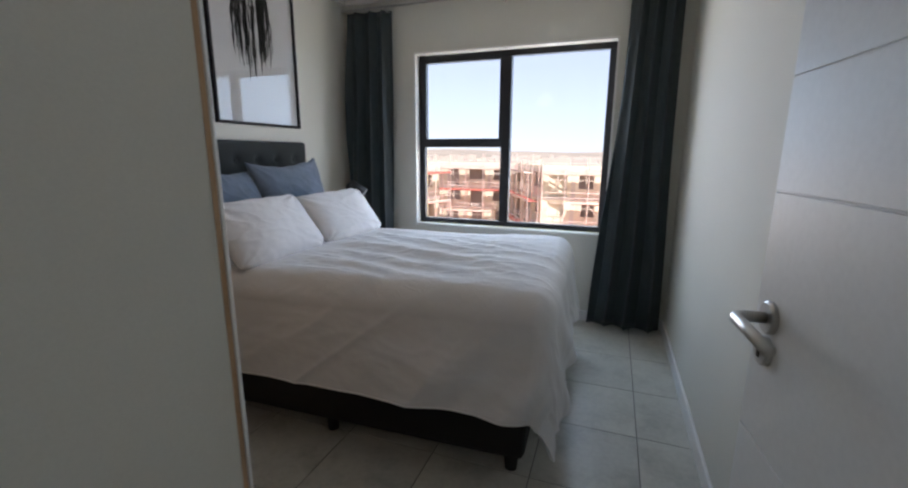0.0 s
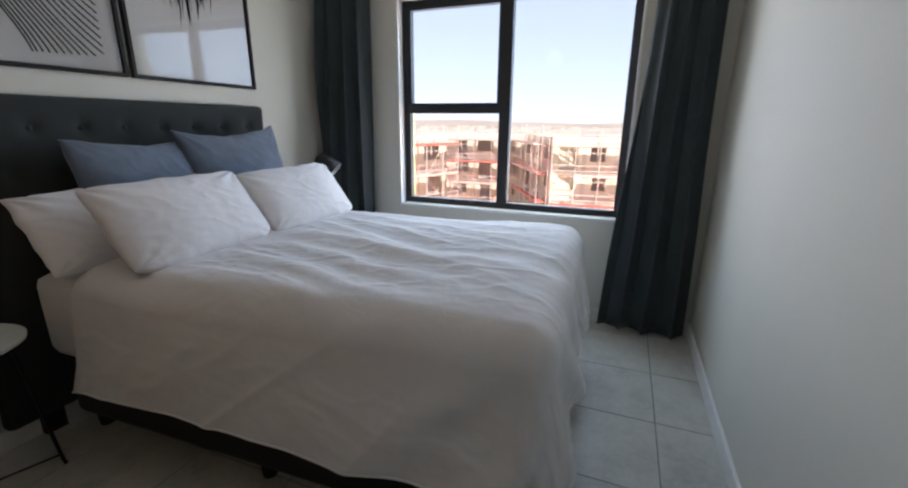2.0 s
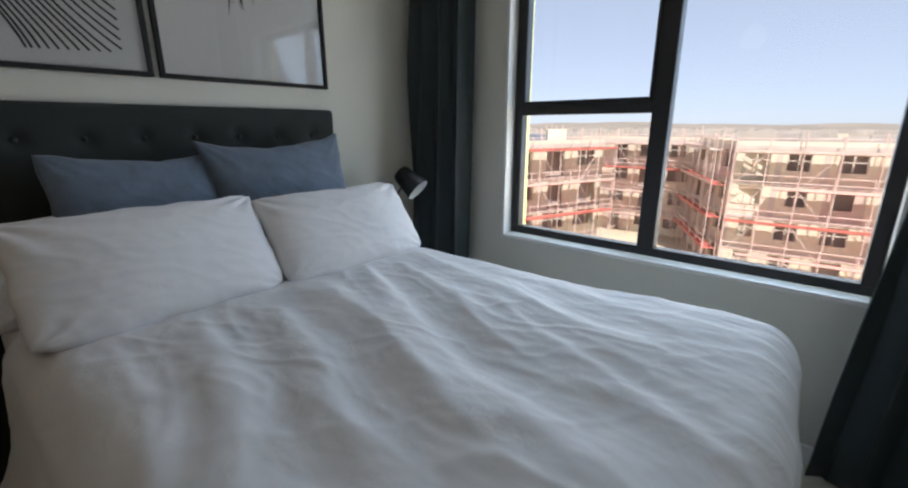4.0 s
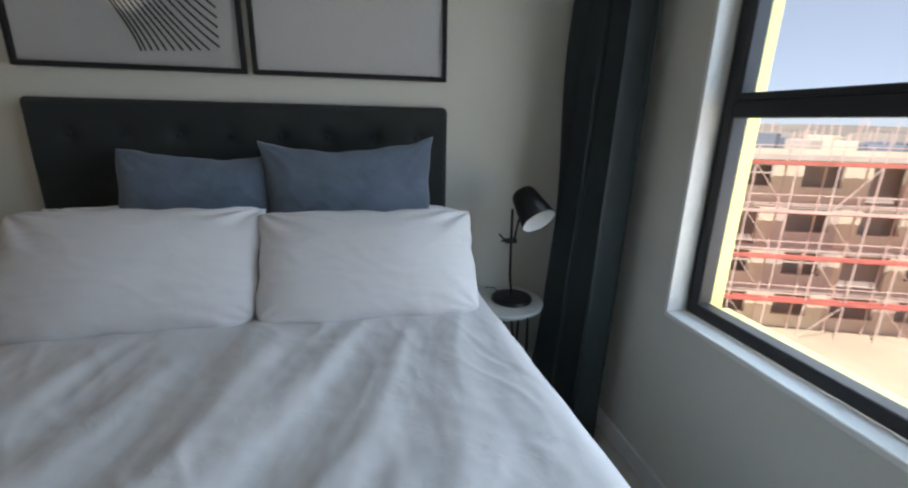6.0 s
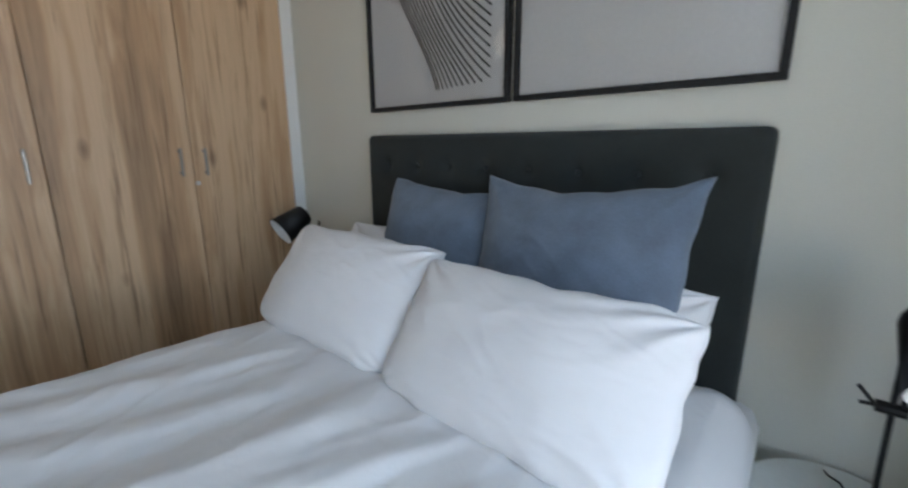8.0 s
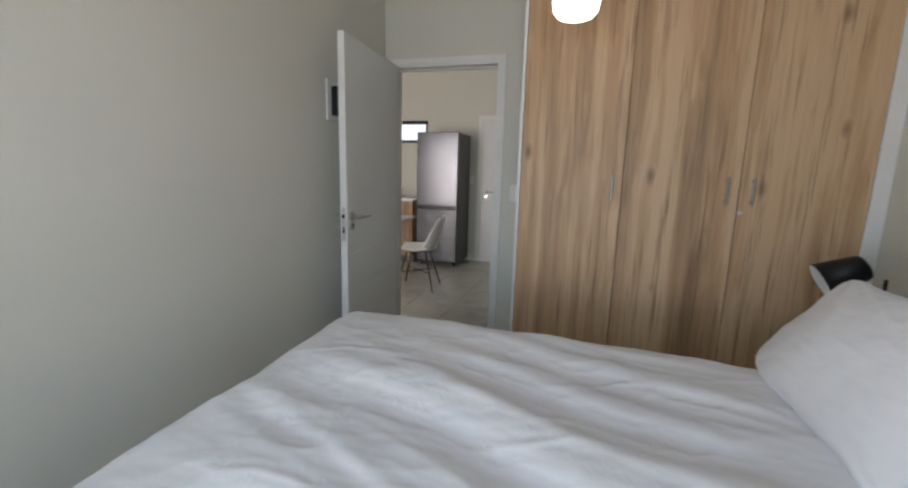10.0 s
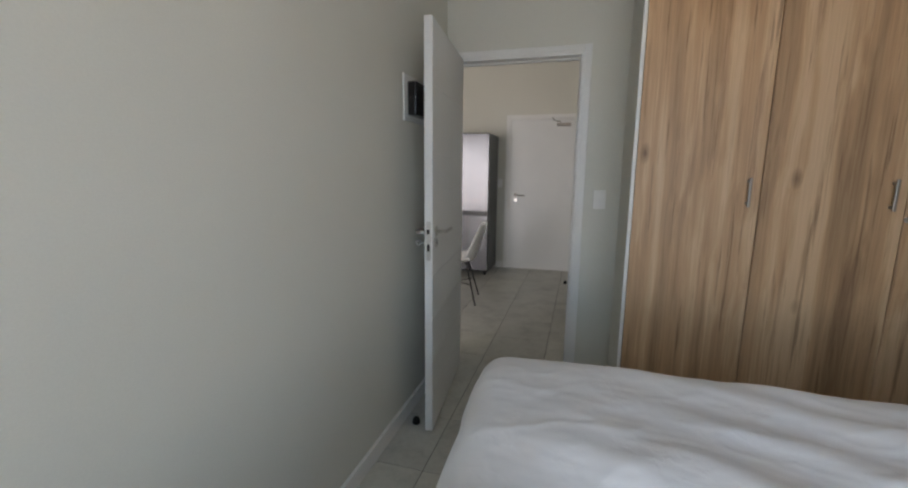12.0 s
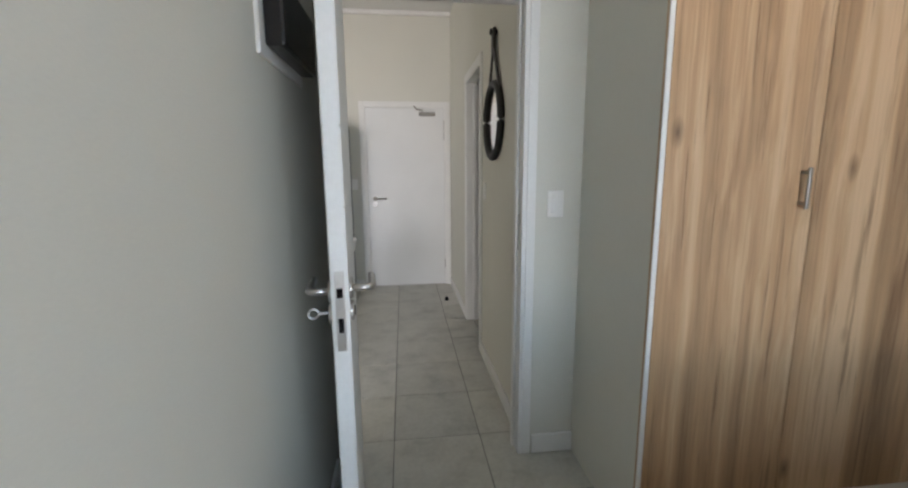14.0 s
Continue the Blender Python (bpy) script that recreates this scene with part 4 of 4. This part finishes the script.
pic = picture(2.335, 3.078, 1.487, 2.487, "black-framed print of flowing thin black lines on white")
rnd = random.Random(5)
for k in range(23):
    a = k / 22
    # line k starts high on the left, runs down and swings out to the right
    b = min(1.0, a / 0.45) ** 1.25
    p0 = Vector((-0.33 + 0.46 * a, 0.90 - 0.04 * a))
    p1 = Vector((-0.25 + 0.31 * a, 0.42 + 0.12 * a))
    p3 = Vector((0.028 + 0.252 * b, 0.064 + 0.014 * b)) if a < 0.45 else Vector((0.286 + 0.01 * (a - 0.45), 0.085 + (a - 0.45) * 0.72))
    p2 = p3 + Vector((-0.050 - 0.085 * b, 0.19 - 0.085 * b))
    pts = []
    for i in range(25):
        t = i / 24
        q = p0 * (1 - t) ** 3 + p1 * 3 * t * (1 - t) ** 2 + p2 * 3 * t * t * (1 - t) + p3 * t ** 3
        pts.append((q.x, q.y))
    bm = bmesh.new()
    ribbon(bm, pts, lambda t: 0.0070)
    part("inked_line", bm, M_INK, pic)

pic = picture(3.100, 3.836, 1.487, 2.487, "black-framed print of hanging black brush strokes on white")
for k in range(46):
    y = rnd.uniform(-0.17, 0.12)
    mid = 1 - abs(y + 0.02) / 0.17
    foot_z = 0.31 + 0.13 * (1 - mid) + rnd.uniform(-0.03, 0.06)
    if k == 0:
        y, foot_z = -0.095, 0.265
    head_z = 0.84 + rnd.uniform(-0.10, 0.06)
    bend = rnd.uniform(-0.03, 0.03)
    wdt = rnd.uniform(0.007, 0.022)
    pts = [(y + bend * math.sin(t * 2.2) + 0.004 * math.sin(t * 17 + k), head_z + (foot_z - head_z) * t) for t in [i / 16 for i in range(17)]]
    bm = bmesh.new()
    ribbon(bm, pts, lambda t: wdt * (1 - t ** 3) * (0.85 + 0.3 * math.sin(t * 23 + k)) + 0.001)
    part("brush_stroke", bm, M_INK, pic)

# ---- pendant lamp ----
pend = thing("pendant_lamp", "lit round opal pendant lamp hanging over the bed", "lamp", (-0.667, 2.15, 1.926))
part("globe", lathe(bmesh.new(), [(0, 0), (0.045, 0.003), (0.070, 0.012), (0.086, 0.032), (0.092, 0.070), (0.084, 0.13), (0.064, 0.165), (0.03, 0.185), (0, 0.187)], 40), M_BULB, pend, smooth=True)
part("cap", lathe(bmesh.new(), [(0.036, 0.183), (0.036, 0.215), (0.012, 0.225), (0, 0.225)], 24), M_STEEL, pend)
part("flex", tube(bmesh.new(), [(0, 0, 0.222), (0, 0, 0.617)], 0.004, 8), M_PLASTIC, pend)
part("ceiling_rose", lathe(bmesh.new(), [(0, 0.594), (0.03, 0.597), (0.05, 0.614), (0.052, 0.634), (0, 0.634)], 28), M_PLASTIC, pend)

# ---- passage and kitchen ----
mir = thing("wall_mirror", "round black-rimmed mirror hung by a leather strap", "mirror", (-0.165, 0.36, 1.612))
R = 0.205
rot = Matrix.Translation((0.012, 0, 0)) @ Matrix.Rotation(math.pi / 2, 4, "Y")
part("glass", lathe(bmesh.new(), [(0, 0.004), (R - 0.008, 0.004), (R - 0.008, -0.006), (0, -0.006)], 64, rot), M_MIRROR, mir)
part("rim", tube(bmesh.new(), [(0.020, R * math.cos(a * math.tau / 64), R * math.sin(a * math.tau / 64)) for a in range(64)], 0.021, 10, closed=True), M_STRAP, mir, smooth=True)
for sg in (-1, 1):
    bm = bmesh.new()
    a0, b0 = Vector((0.014, sg * 0.158, 0.135)), Vector((0.018, sg * 0.013, 0.40))
    v = [bm.verts.new(p) for p in (a0 + Vector((0.008, -0.019, 0)), a0 + Vector((0.008, 0.019, 0)), b0 + Vector((0.008, 0.014, 0)), b0 + Vector((0.008, -0.014, 0)))]
    w = [bm.verts.new(q.co - Vector((0.012, 0, 0))) for q in v]
    bm.faces.new(v), bm.faces.new(w)
    for i in range(4):
        bm.faces.new((v[i], v[(i + 1) % 4], w[(i + 1) % 4], w[i]))
    part("strap", bm, M_STRAP, mir)
part("strap", boxes((0.010, 0.030, -0.026, 0.026, 0.385, 0.505), bevel=0.004), M_STRAP, mir)
part("peg", lathe(bmesh.new(), [(0, 0), (0.012, 0), (0.012, 0.03), (0.018, 0.034), (0.016, 0.042), (0, 0.043)], 20, Matrix.Translation((0, 0, 0.485)) @ Matrix.Rotation(math.pi / 2, 4, "Y")), M_STRAP, mir)

fr = thing("fridge", "tall brushed steel fridge freezer with dark sides", "fridge", (1.24, -1.75, 0))
part("body", boxes((-0.29, 0.29, -0.28, 0.235, 0.045, 1.80), bevel=0.006), M_DKGREY, fr, "dark grey cabinet sides")
part("freezer_door", boxes((-0.29, 0.29, 0.240, 0.30, 0.07, 0.795), bevel=0.008), M_INOX, fr)
part("fridge_door", boxes((-0.29, 0.29, 0.240, 0.30, 0.83, 1.805), bevel=0.008), M_INOX, fr)
part("handle_strip", boxes((-0.285, 0.285, 0.238, 0.285, 0.798, 0.827), bevel=0.002), M_SMOKE, fr)
for x in (-0.24, 0.24):
    for y in (-0.22, 0.2):
        part("foot", lathe(bmesh.new(), [(0, 0), (0.02, 0), (0.02, 0.05), (0, 0.05)], 12, Matrix.Translation((x, y, 0))), M_BLACK, fr)
for k, x0 in enumerate((1.60, 2.20, 2.80)):
    cu = thing("kitchen_cabinet", "oak laminate kitchen base cabinet under the worktop", "cabinet", (x0 + 0.3, -1.76, 0), group="kitchen base cabinets")
    part("body", boxes((-0.299, 0.299, -0.28, 0.268, 0.10, 0.868), bevel=0.002), M_OAK, cu)
    part("plinth", boxes((-0.299, 0.299, 0.2, 0.218, 0, 0.10)), M_DKGREY, cu)
    dd = part("cabinet_door", boxes((-0.297, 0.297, 0.270, 0.288, 0.103, 0.865), bevel=0.002), M_OAK, cu)
    part("handle", boxes((0.20, 0.212, 0.288, 0.312, 0.66, 0.80), bevel=0.003), M_STEEL, dd)
wt = thing("kitchen_worktop", "pale worktop running along the kitchen wall", "worktop", (2.5, -1.76, 0.87))
part("slab", boxes((-0.92, 0.92, -0.30, 0.31, 0, 0.03), bevel=0.004), M_TOP, wt)
part("upstand", boxes((-0.92, 0.92, -0.298, -0.285, 0.03, 0.08), bevel=0.002), M_TOP, wt)
tap = thing("kitchen_tap", "chrome swan-neck mixer tap on the worktop", "tap", (1.96, -1.93, 0.90))
part("spout", tube(bmesh.new(), [(0, 0, 0), (0, 0, 0.10), (-0.01, 0.01, 0.135), (-0.03, 0.05, 0.15), (-0.05, 0.11, 0.13), (-0.052, 0.12, 0.115)], 0.011, 10), M_STEEL, tap, smooth=True)
part("tap_lever", tube(bmesh.new(), [(0.0, 0, 0.05), (0.05, 0.01, 0.085)], 0.007, 8), M_STEEL, tap)

tab = thing("dining_table", "small white dining table on slim legs", "table", (1.72, -0.55, 0))
part("tabletop", boxes((-0.40, 0.40, -0.40, 0.40, 0.715, 0.74), bevel=0.006), M_PLASTIC, tab)
for x in (-0.33, 0.33):
    for y in (-0.33, 0.33):
        part("leg", tube(bmesh.new(), [(x * 1.05, y * 1.05, 0), (x, y, 0.716)], 0.016, 10), M_OAK, tab)

ch = thing("dining_chair", "white moulded shell chair on dark wire legs", "chair", (1.05, -0.38, 0), -82)


def shell(u, v):
    a = 2 * u - 1
    # v runs from the front lip over the seat and up the back
    if v < 0.55:
        t = v / 0.55
        y, z = 0.22 - 0.40 * t, 0.44 - 0.02 * math.sin(t * math.pi)
        w = 0.215 + 0.015 * t
        lift = 0.055 * abs(a) ** 2.5
        return Vector((a * w, y, z + lift - 0.02 * (1 - t) ** 4))
    t = (v - 0.55) / 0.45
    y = -0.18 - 0.035 * math.sin(t * 1.57) - 0.09 * t
    z = 0.44 + 0.02 * t + 0.36 * t ** 1.15
    w = (0.23 - 0.045 * t ** 2) * (1 - 0.35 * max(0, t - 0.75) ** 1.2 / 0.2)
    return Vector((a * w, y + 0.09 * abs(a) ** 2.2 * (1 - 0.5 * t), z + 0.05 * abs(a) ** 2.5 * (1 - t)))


bm = bmesh.new()
grid_mesh(bm, 20, 30, shell)
s = part("seat_shell", bm, M_PLASTIC, ch, "white plastic seat shell", smooth=True)
s.modifiers.new("thickness", "SOLIDIFY").thickness = 0.007
for x, y in ((-0.2, 0.2), (0.2, 0.2), (-0.2, -0.22), (0.2, -0.22)):
    part("leg", tube(bmesh.new(), [(x, y, 0), (x * 0.45, y * 0.5, 0.425)], 0.008, 8), M_BLACK, ch)
bm = bmesh.new()
tube(bm, [(-0.14, 0.14, 0.2), (0.14, -0.15, 0.2)], 0.005, 6)
tube(bm, [(0.14, 0.14, 0.2), (-0.14, -0.15, 0.2)], 0.005, 6)
part("wire_brace", bm, M_BLACK, ch)

# ---- outside: building site across the road ----
M_SAND = plain("site_sand", (0.55, 0.45, 0.30), 0.95, vary=0.25, scale=0.15, grain=6.0)
M_CREAM = plain("cream_plaster", (0.73, 0.63, 0.47), 0.9, vary=0.12, scale=0.3, grain=8.0)
M_BLOCK = plain("raw_blockwork", (0.64, 0.49, 0.40), 0.95, vary=0.25, scale=0.5, grain=5.0)
M_CONC = plain("raw_concrete", (0.62, 0.53, 0.44), 0.95, vary=0.15, scale=0.4, grain=5.0)
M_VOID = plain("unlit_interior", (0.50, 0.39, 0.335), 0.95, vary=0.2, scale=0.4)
M_PLANK = plain("red_scaffold_board", (0.60, 0.17, 0.125), 0.85, vary=0.25, scale=0.8, grain=6.0)
M_POLE = plain("scaffold_pole", (0.74, 0.55, 0.46), 0.6, 0.2, vary=0.15, scale=0.8, grain=6.0)
M_HILL = plain("dry_hill", (0.30, 0.25, 0.19), 0.95, vary=0.3, scale=0.004, grain=0.05)
M_ROOFY = plain("far_plaster", (0.48, 0.42, 0.36), 0.9, vary=0.2, scale=0.05, grain=1.0)
M_BLUEGREY = plain("blue_grey_sheeting", (0.20, 0.22, 0.25), 0.8, vary=0.3, scale=0.4)
GZ = -11.3
structure(part("ground", boxes((-2500, 2500, -800, 4000, GZ - 1, GZ)), M_SAND))

# our own building below and around the rooms
own = structure(thing("own_building", "yellow plastered apartment block around the flat", "building", (0, 0, GZ)))
part("wall", boxes((-2.2, 5.12, -2.18, 4.72, 0, -GZ - 0.15)), M_YELLOW, own)
part("roof", boxes((-2.4, 5.3, -2.4, 4.8, -GZ + HIGH + 0.11, -GZ + HIGH + 0.3)), M_CONC, own)
structure(part("subfloor", boxes((-2.2, 5.12, -2.18, 4.72, -0.15, -0.012)), M_GROUT))


def site_block(label, x0, y0, x1, y1, depth, floors=4, bays=5, seed=1, cream_top=True, glazed=0.6, piers=(0.18, 0.24, 0.3)):
    """An unfinished block: slabs, piers, infill, dark openings, and scaffolding in front of it."""
    rnd = random.Random(seed)
    length = math.hypot(x1 - x0, y1 - y0)
    b = thing("unfinished_building", label, "building", (x0, y0, GZ), math.degrees(math.atan2(y1 - y0, x1 - x0)), "building site")
    H = 2.78
    bay = length / bays
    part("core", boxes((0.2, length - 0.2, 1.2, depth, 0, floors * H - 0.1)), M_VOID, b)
    part("end_wall", boxes((0, 0.25, 0.0, depth, 0, floors * H)), M_CREAM, b)
    part("end_wall", boxes((length - 0.25, length, 0.0, depth, 0, floors * H)), M_CREAM, b)
    for f in range(1, floors + 1):
        part("slab", boxes((-0.05, length + 0.05, -0.06, depth, f * H - 0.28, f * H)), M_CONC, b)
    part("parapet", boxes((0, length, 0.0, 0.2, floors * H, floors * H + 0.35)), M_CREAM, b)
    for f in range(floors):
        z0, z1 = f * H, (f + 1) * H - 0.28
        for k in range(bays):
            a0, a1 = k * bay, (k + 1) * bay
            mat = M_CREAM if (f == floors - 1 and cream_top) or rnd.random() < 0.72 else (M_BLOCK if rnd.random() < 0.6 else M_CONC)
            wl = bay * rnd.choice(piers)
            wr = bay * rnd.choice(piers)
            wide = rnd.random() < 0.35
            sill = 0.0 if wide else 0.9
            head = 2.35
            rows = [(a0 + 0.25, a0 + wl, 0, 0.22, z0, z1), (a1 - wr, a1, 0, 0.22, z0, z1), (a0 + wl, a1 - wr, 0, 0.22, z0 + head, z1)]
            if sill:
                rows.append((a0 + wl, a1 - wr, 0, 0.22, z0, z0 + sill))
            part("infill_wall", boxes(*rows), mat, b)
            win = boxes((a0 + wl, a0 + wl + 0.08, 0.06, 0.16, z0 + sill, z0 + head), (a1 - wr - 0.08, a1 - wr, 0.06, 0.16, z0 + sill, z0 + head), ((a0 + wl + a1 - wr) / 2 - 0.05, (a0 + wl + a1 - wr) / 2 + 0.05, 0.06, 0.16, z0 + sill, z0 + head), (a0 + wl, a1 - wr, 0.06, 0.16, z0 + 1.65, z0 + 1.73))
            if rnd.random() < glazed:
                part("window", win, M_CONC, b)
            else:
                win.free()
            part("pier", boxes((a0 - 0.15, a0 + 0.25, -0.02, 0.26, z0, z1)), M_CREAM if rnd.random() < 0.6 else M_CONC, b)
    # scaffolding
    sc = thing("scaffolding", "steel pole scaffolding with red boards along the facade", "scaffolding", (x0, y0, GZ), math.degrees(math.atan2(y1 - y0, x1 - x0)), "scaffolding")
    n = int(length / 2.1)
    for k in range(n + 1):
        x = k * length / n
        for y in (-0.45, -1.5):
            part("upright", tube(bmesh.new(), [(x, y, 0), (x, y, floors * H + rnd.uniform(0.3, 1.6))], 0.045, 6), M_POLE, sc)
    for f in range(1, floors + 1):
        z = f * H - 0.45
        if rnd.random() < 0.9 or f > 1:
            a, e = (0, length) if rnd.random() < 0.6 else sorted((rnd.uniform(0, length * 0.3), rnd.uniform(length * 0.6, length)))
            part("boards", boxes((a, e, -1.5, -0.5, z - 0.06, z)), M_PLANK if f < floors else M_CONC, sc)
            part("toe_board", boxes((a, e, -1.56, -1.52, z, z + 0.2)), M_PLANK if rnd.random() < 0.6 else M_POLE, sc)
        for dz in (0.55, 1.05):
            part("rail", tube(bmesh.new(), [(0, -1.5, z + dz), (length, -1.5, z + dz)], 0.035, 6), M_POLE, sc)
        part("ledger", tube(bmesh.new(), [(0, -0.45, z - 0.1), (length, -0.45, z - 0.1)], 0.035, 6), M_POLE, sc)
        for k in range(0, n, 2):
            x = k * length / n
            up = 1 if rnd.random() < 0.5 else -1
            zz = (z - H, z) if up > 0 else (z, z - H)
            if z - H > -1.0:
                part("brace", tube(bmesh.new(), [(x, -1.52, max(0, zz[0])), (x + length / n, -1.52, max(0, zz[1]))], 0.026, 6), M_POLE, sc)
    return b


site_block("unfinished cream and blockwork flats behind scaffolding", -25.5, 18.0, -16.5, 42.5, 9, bays=7, seed=3, glazed=0.25, piers=(0.14, 0.18, 0.26))
site_block("unfinished cream and blockwork flats behind scaffolding", -25.0, 56.0, -8.6, 57.0, 9, bays=5, seed=8)
site_block("unfinished blockwork flats set at an angle behind scaffolding", -11.5, 56.0, -6.3, 45.0, 8, bays=3, seed=5, cream_top=False, glazed=0.2)
site_block("unfinished blockwork flats with cream window bays", -6.3, 45.0, 11.0, 46.5, 10, bays=6, seed=14)
site_block("unfinished flats further along the building site", 10.0, 53.0, 30.0, 50.0, 10, bays=6, seed=21)

# roof clutter: sheeted stacks and formwork props
rnd = random.Random(31)
for k in range(16):
    a = rnd.uniform(0.0, 1.0)
    x, y = -24.5 + 8 * a + rnd.uniform(-6, -2), 22 + 20 * a + rnd.uniform(1, 4)
    st = thing("material_stack", "stack of grey sheeted building material on the roof", "stack", (x, y, GZ + 4 * 2.78), rnd.uniform(0, 90), "roof stacks")
    part("bundle", boxes((-0.9, 0.9, -0.5, 0.5, 0, rnd.uniform(0.5, 1.3)), bevel=0.06), rnd.choice((M_BLUEGREY, M_CREAM, M_CONC)), st)
    for s in range(4):
        part("prop", tube(bmesh.new(), [(-0.8 + 0.5 * s, 0.6, 0), (-0.8 + 0.5 * s + rnd.uniform(-0.1, 0.1), 0.6, rnd.uniform(1.2, 2.2))], 0.04, 6), M_POLE, st)

# far town and hills
bm = bmesh.new()
rnd = random.Random(77)
for k in range(420):
    a = radians(rnd.uniform(-60, 75))
    d = rnd.uniform(160, 900)
    x, y = -math.sin(a) * d, math.cos(a) * d
    w, h = rnd.uniform(6, 22), rnd.uniform(4, 11)
    box(bm, x - w / 2, x + w / 2, y, y + rnd.uniform(6, 14), GZ, GZ + h)
tagged(part("far_town", bm, M_ROOFY), "pale low buildings of the town in the distance", "town", kind="stuff")


def hill(u, v):
    a = radians(-75 + 150 * u)
    d = 1100 + 900 * v
    r = 34 * math.sin(v * math.pi * 0.75) * (0.55 + 0.45 * ns(u * 7, v * 2, 4.0) + 0.25 * ns(u * 21, v * 5, 1.0))
    return Vector((-math.sin(a) * d, math.cos(a) * d, GZ + max(0, r)))


bm = bmesh.new()
grid_mesh(bm, 160, 24, hill)
structure(part("backdrop_hills", bm, M_HILL, smooth=True))

# ---- floor tiles ----
floor = structure(part("floor", boxes((XW - 0.2, 5.12, -2.18, YN, -0.012, -0.0025)), M_GROUT))
P, J = 0.432, 0.0045
TX, TY = 0.46, 3.94
SEAM = TY - 7 * P
rooms = [(XW, XE + 0.06, SEAM, YN), (-0.22, 5.0, -2.06, SEAM), (XE + 0.06, 5.0, SEAM, YN), (XW, -0.22, -2.06, SEAM)]
tile_meshes = {}
for x0, x1, y0, y1 in rooms:
    for i in range(math.floor((x0 - TX) / P), math.ceil((x1 - TX) / P)):
        for j in range(math.floor((y0 - TY) / P), math.ceil((y1 - TY) / P)):
            a0, a1 = max(x0, TX + i * P) + J / 2, min(x1, TX + (i + 1) * P) - J / 2
            b0, b1 = max(y0, TY + j * P) + J / 2, min(y1, TY + (j + 1) * P) - J / 2
            if a1 - a0 < 0.01 or b1 - b0 < 0.01:
                continue
            size = (round(a1 - a0, 4), round(b1 - b0, 4))
            if size not in tile_meshes:
                bm = boxes((-size[0] / 2, size[0] / 2, -size[1] / 2, size[1] / 2, -0.010, 0.0), bevel=0.0012)
                me = bpy.data.meshes.new("tile")
                bm.to_mesh(me)
                bm.free()
                me.materials.append(M_TILE)
                tile_meshes[size] = me
            t = new("tile", tile_meshes[size])
            t.parent = floor
            t.location = ((a0 + a1) / 2, (b0 + b1) / 2, 0.0)
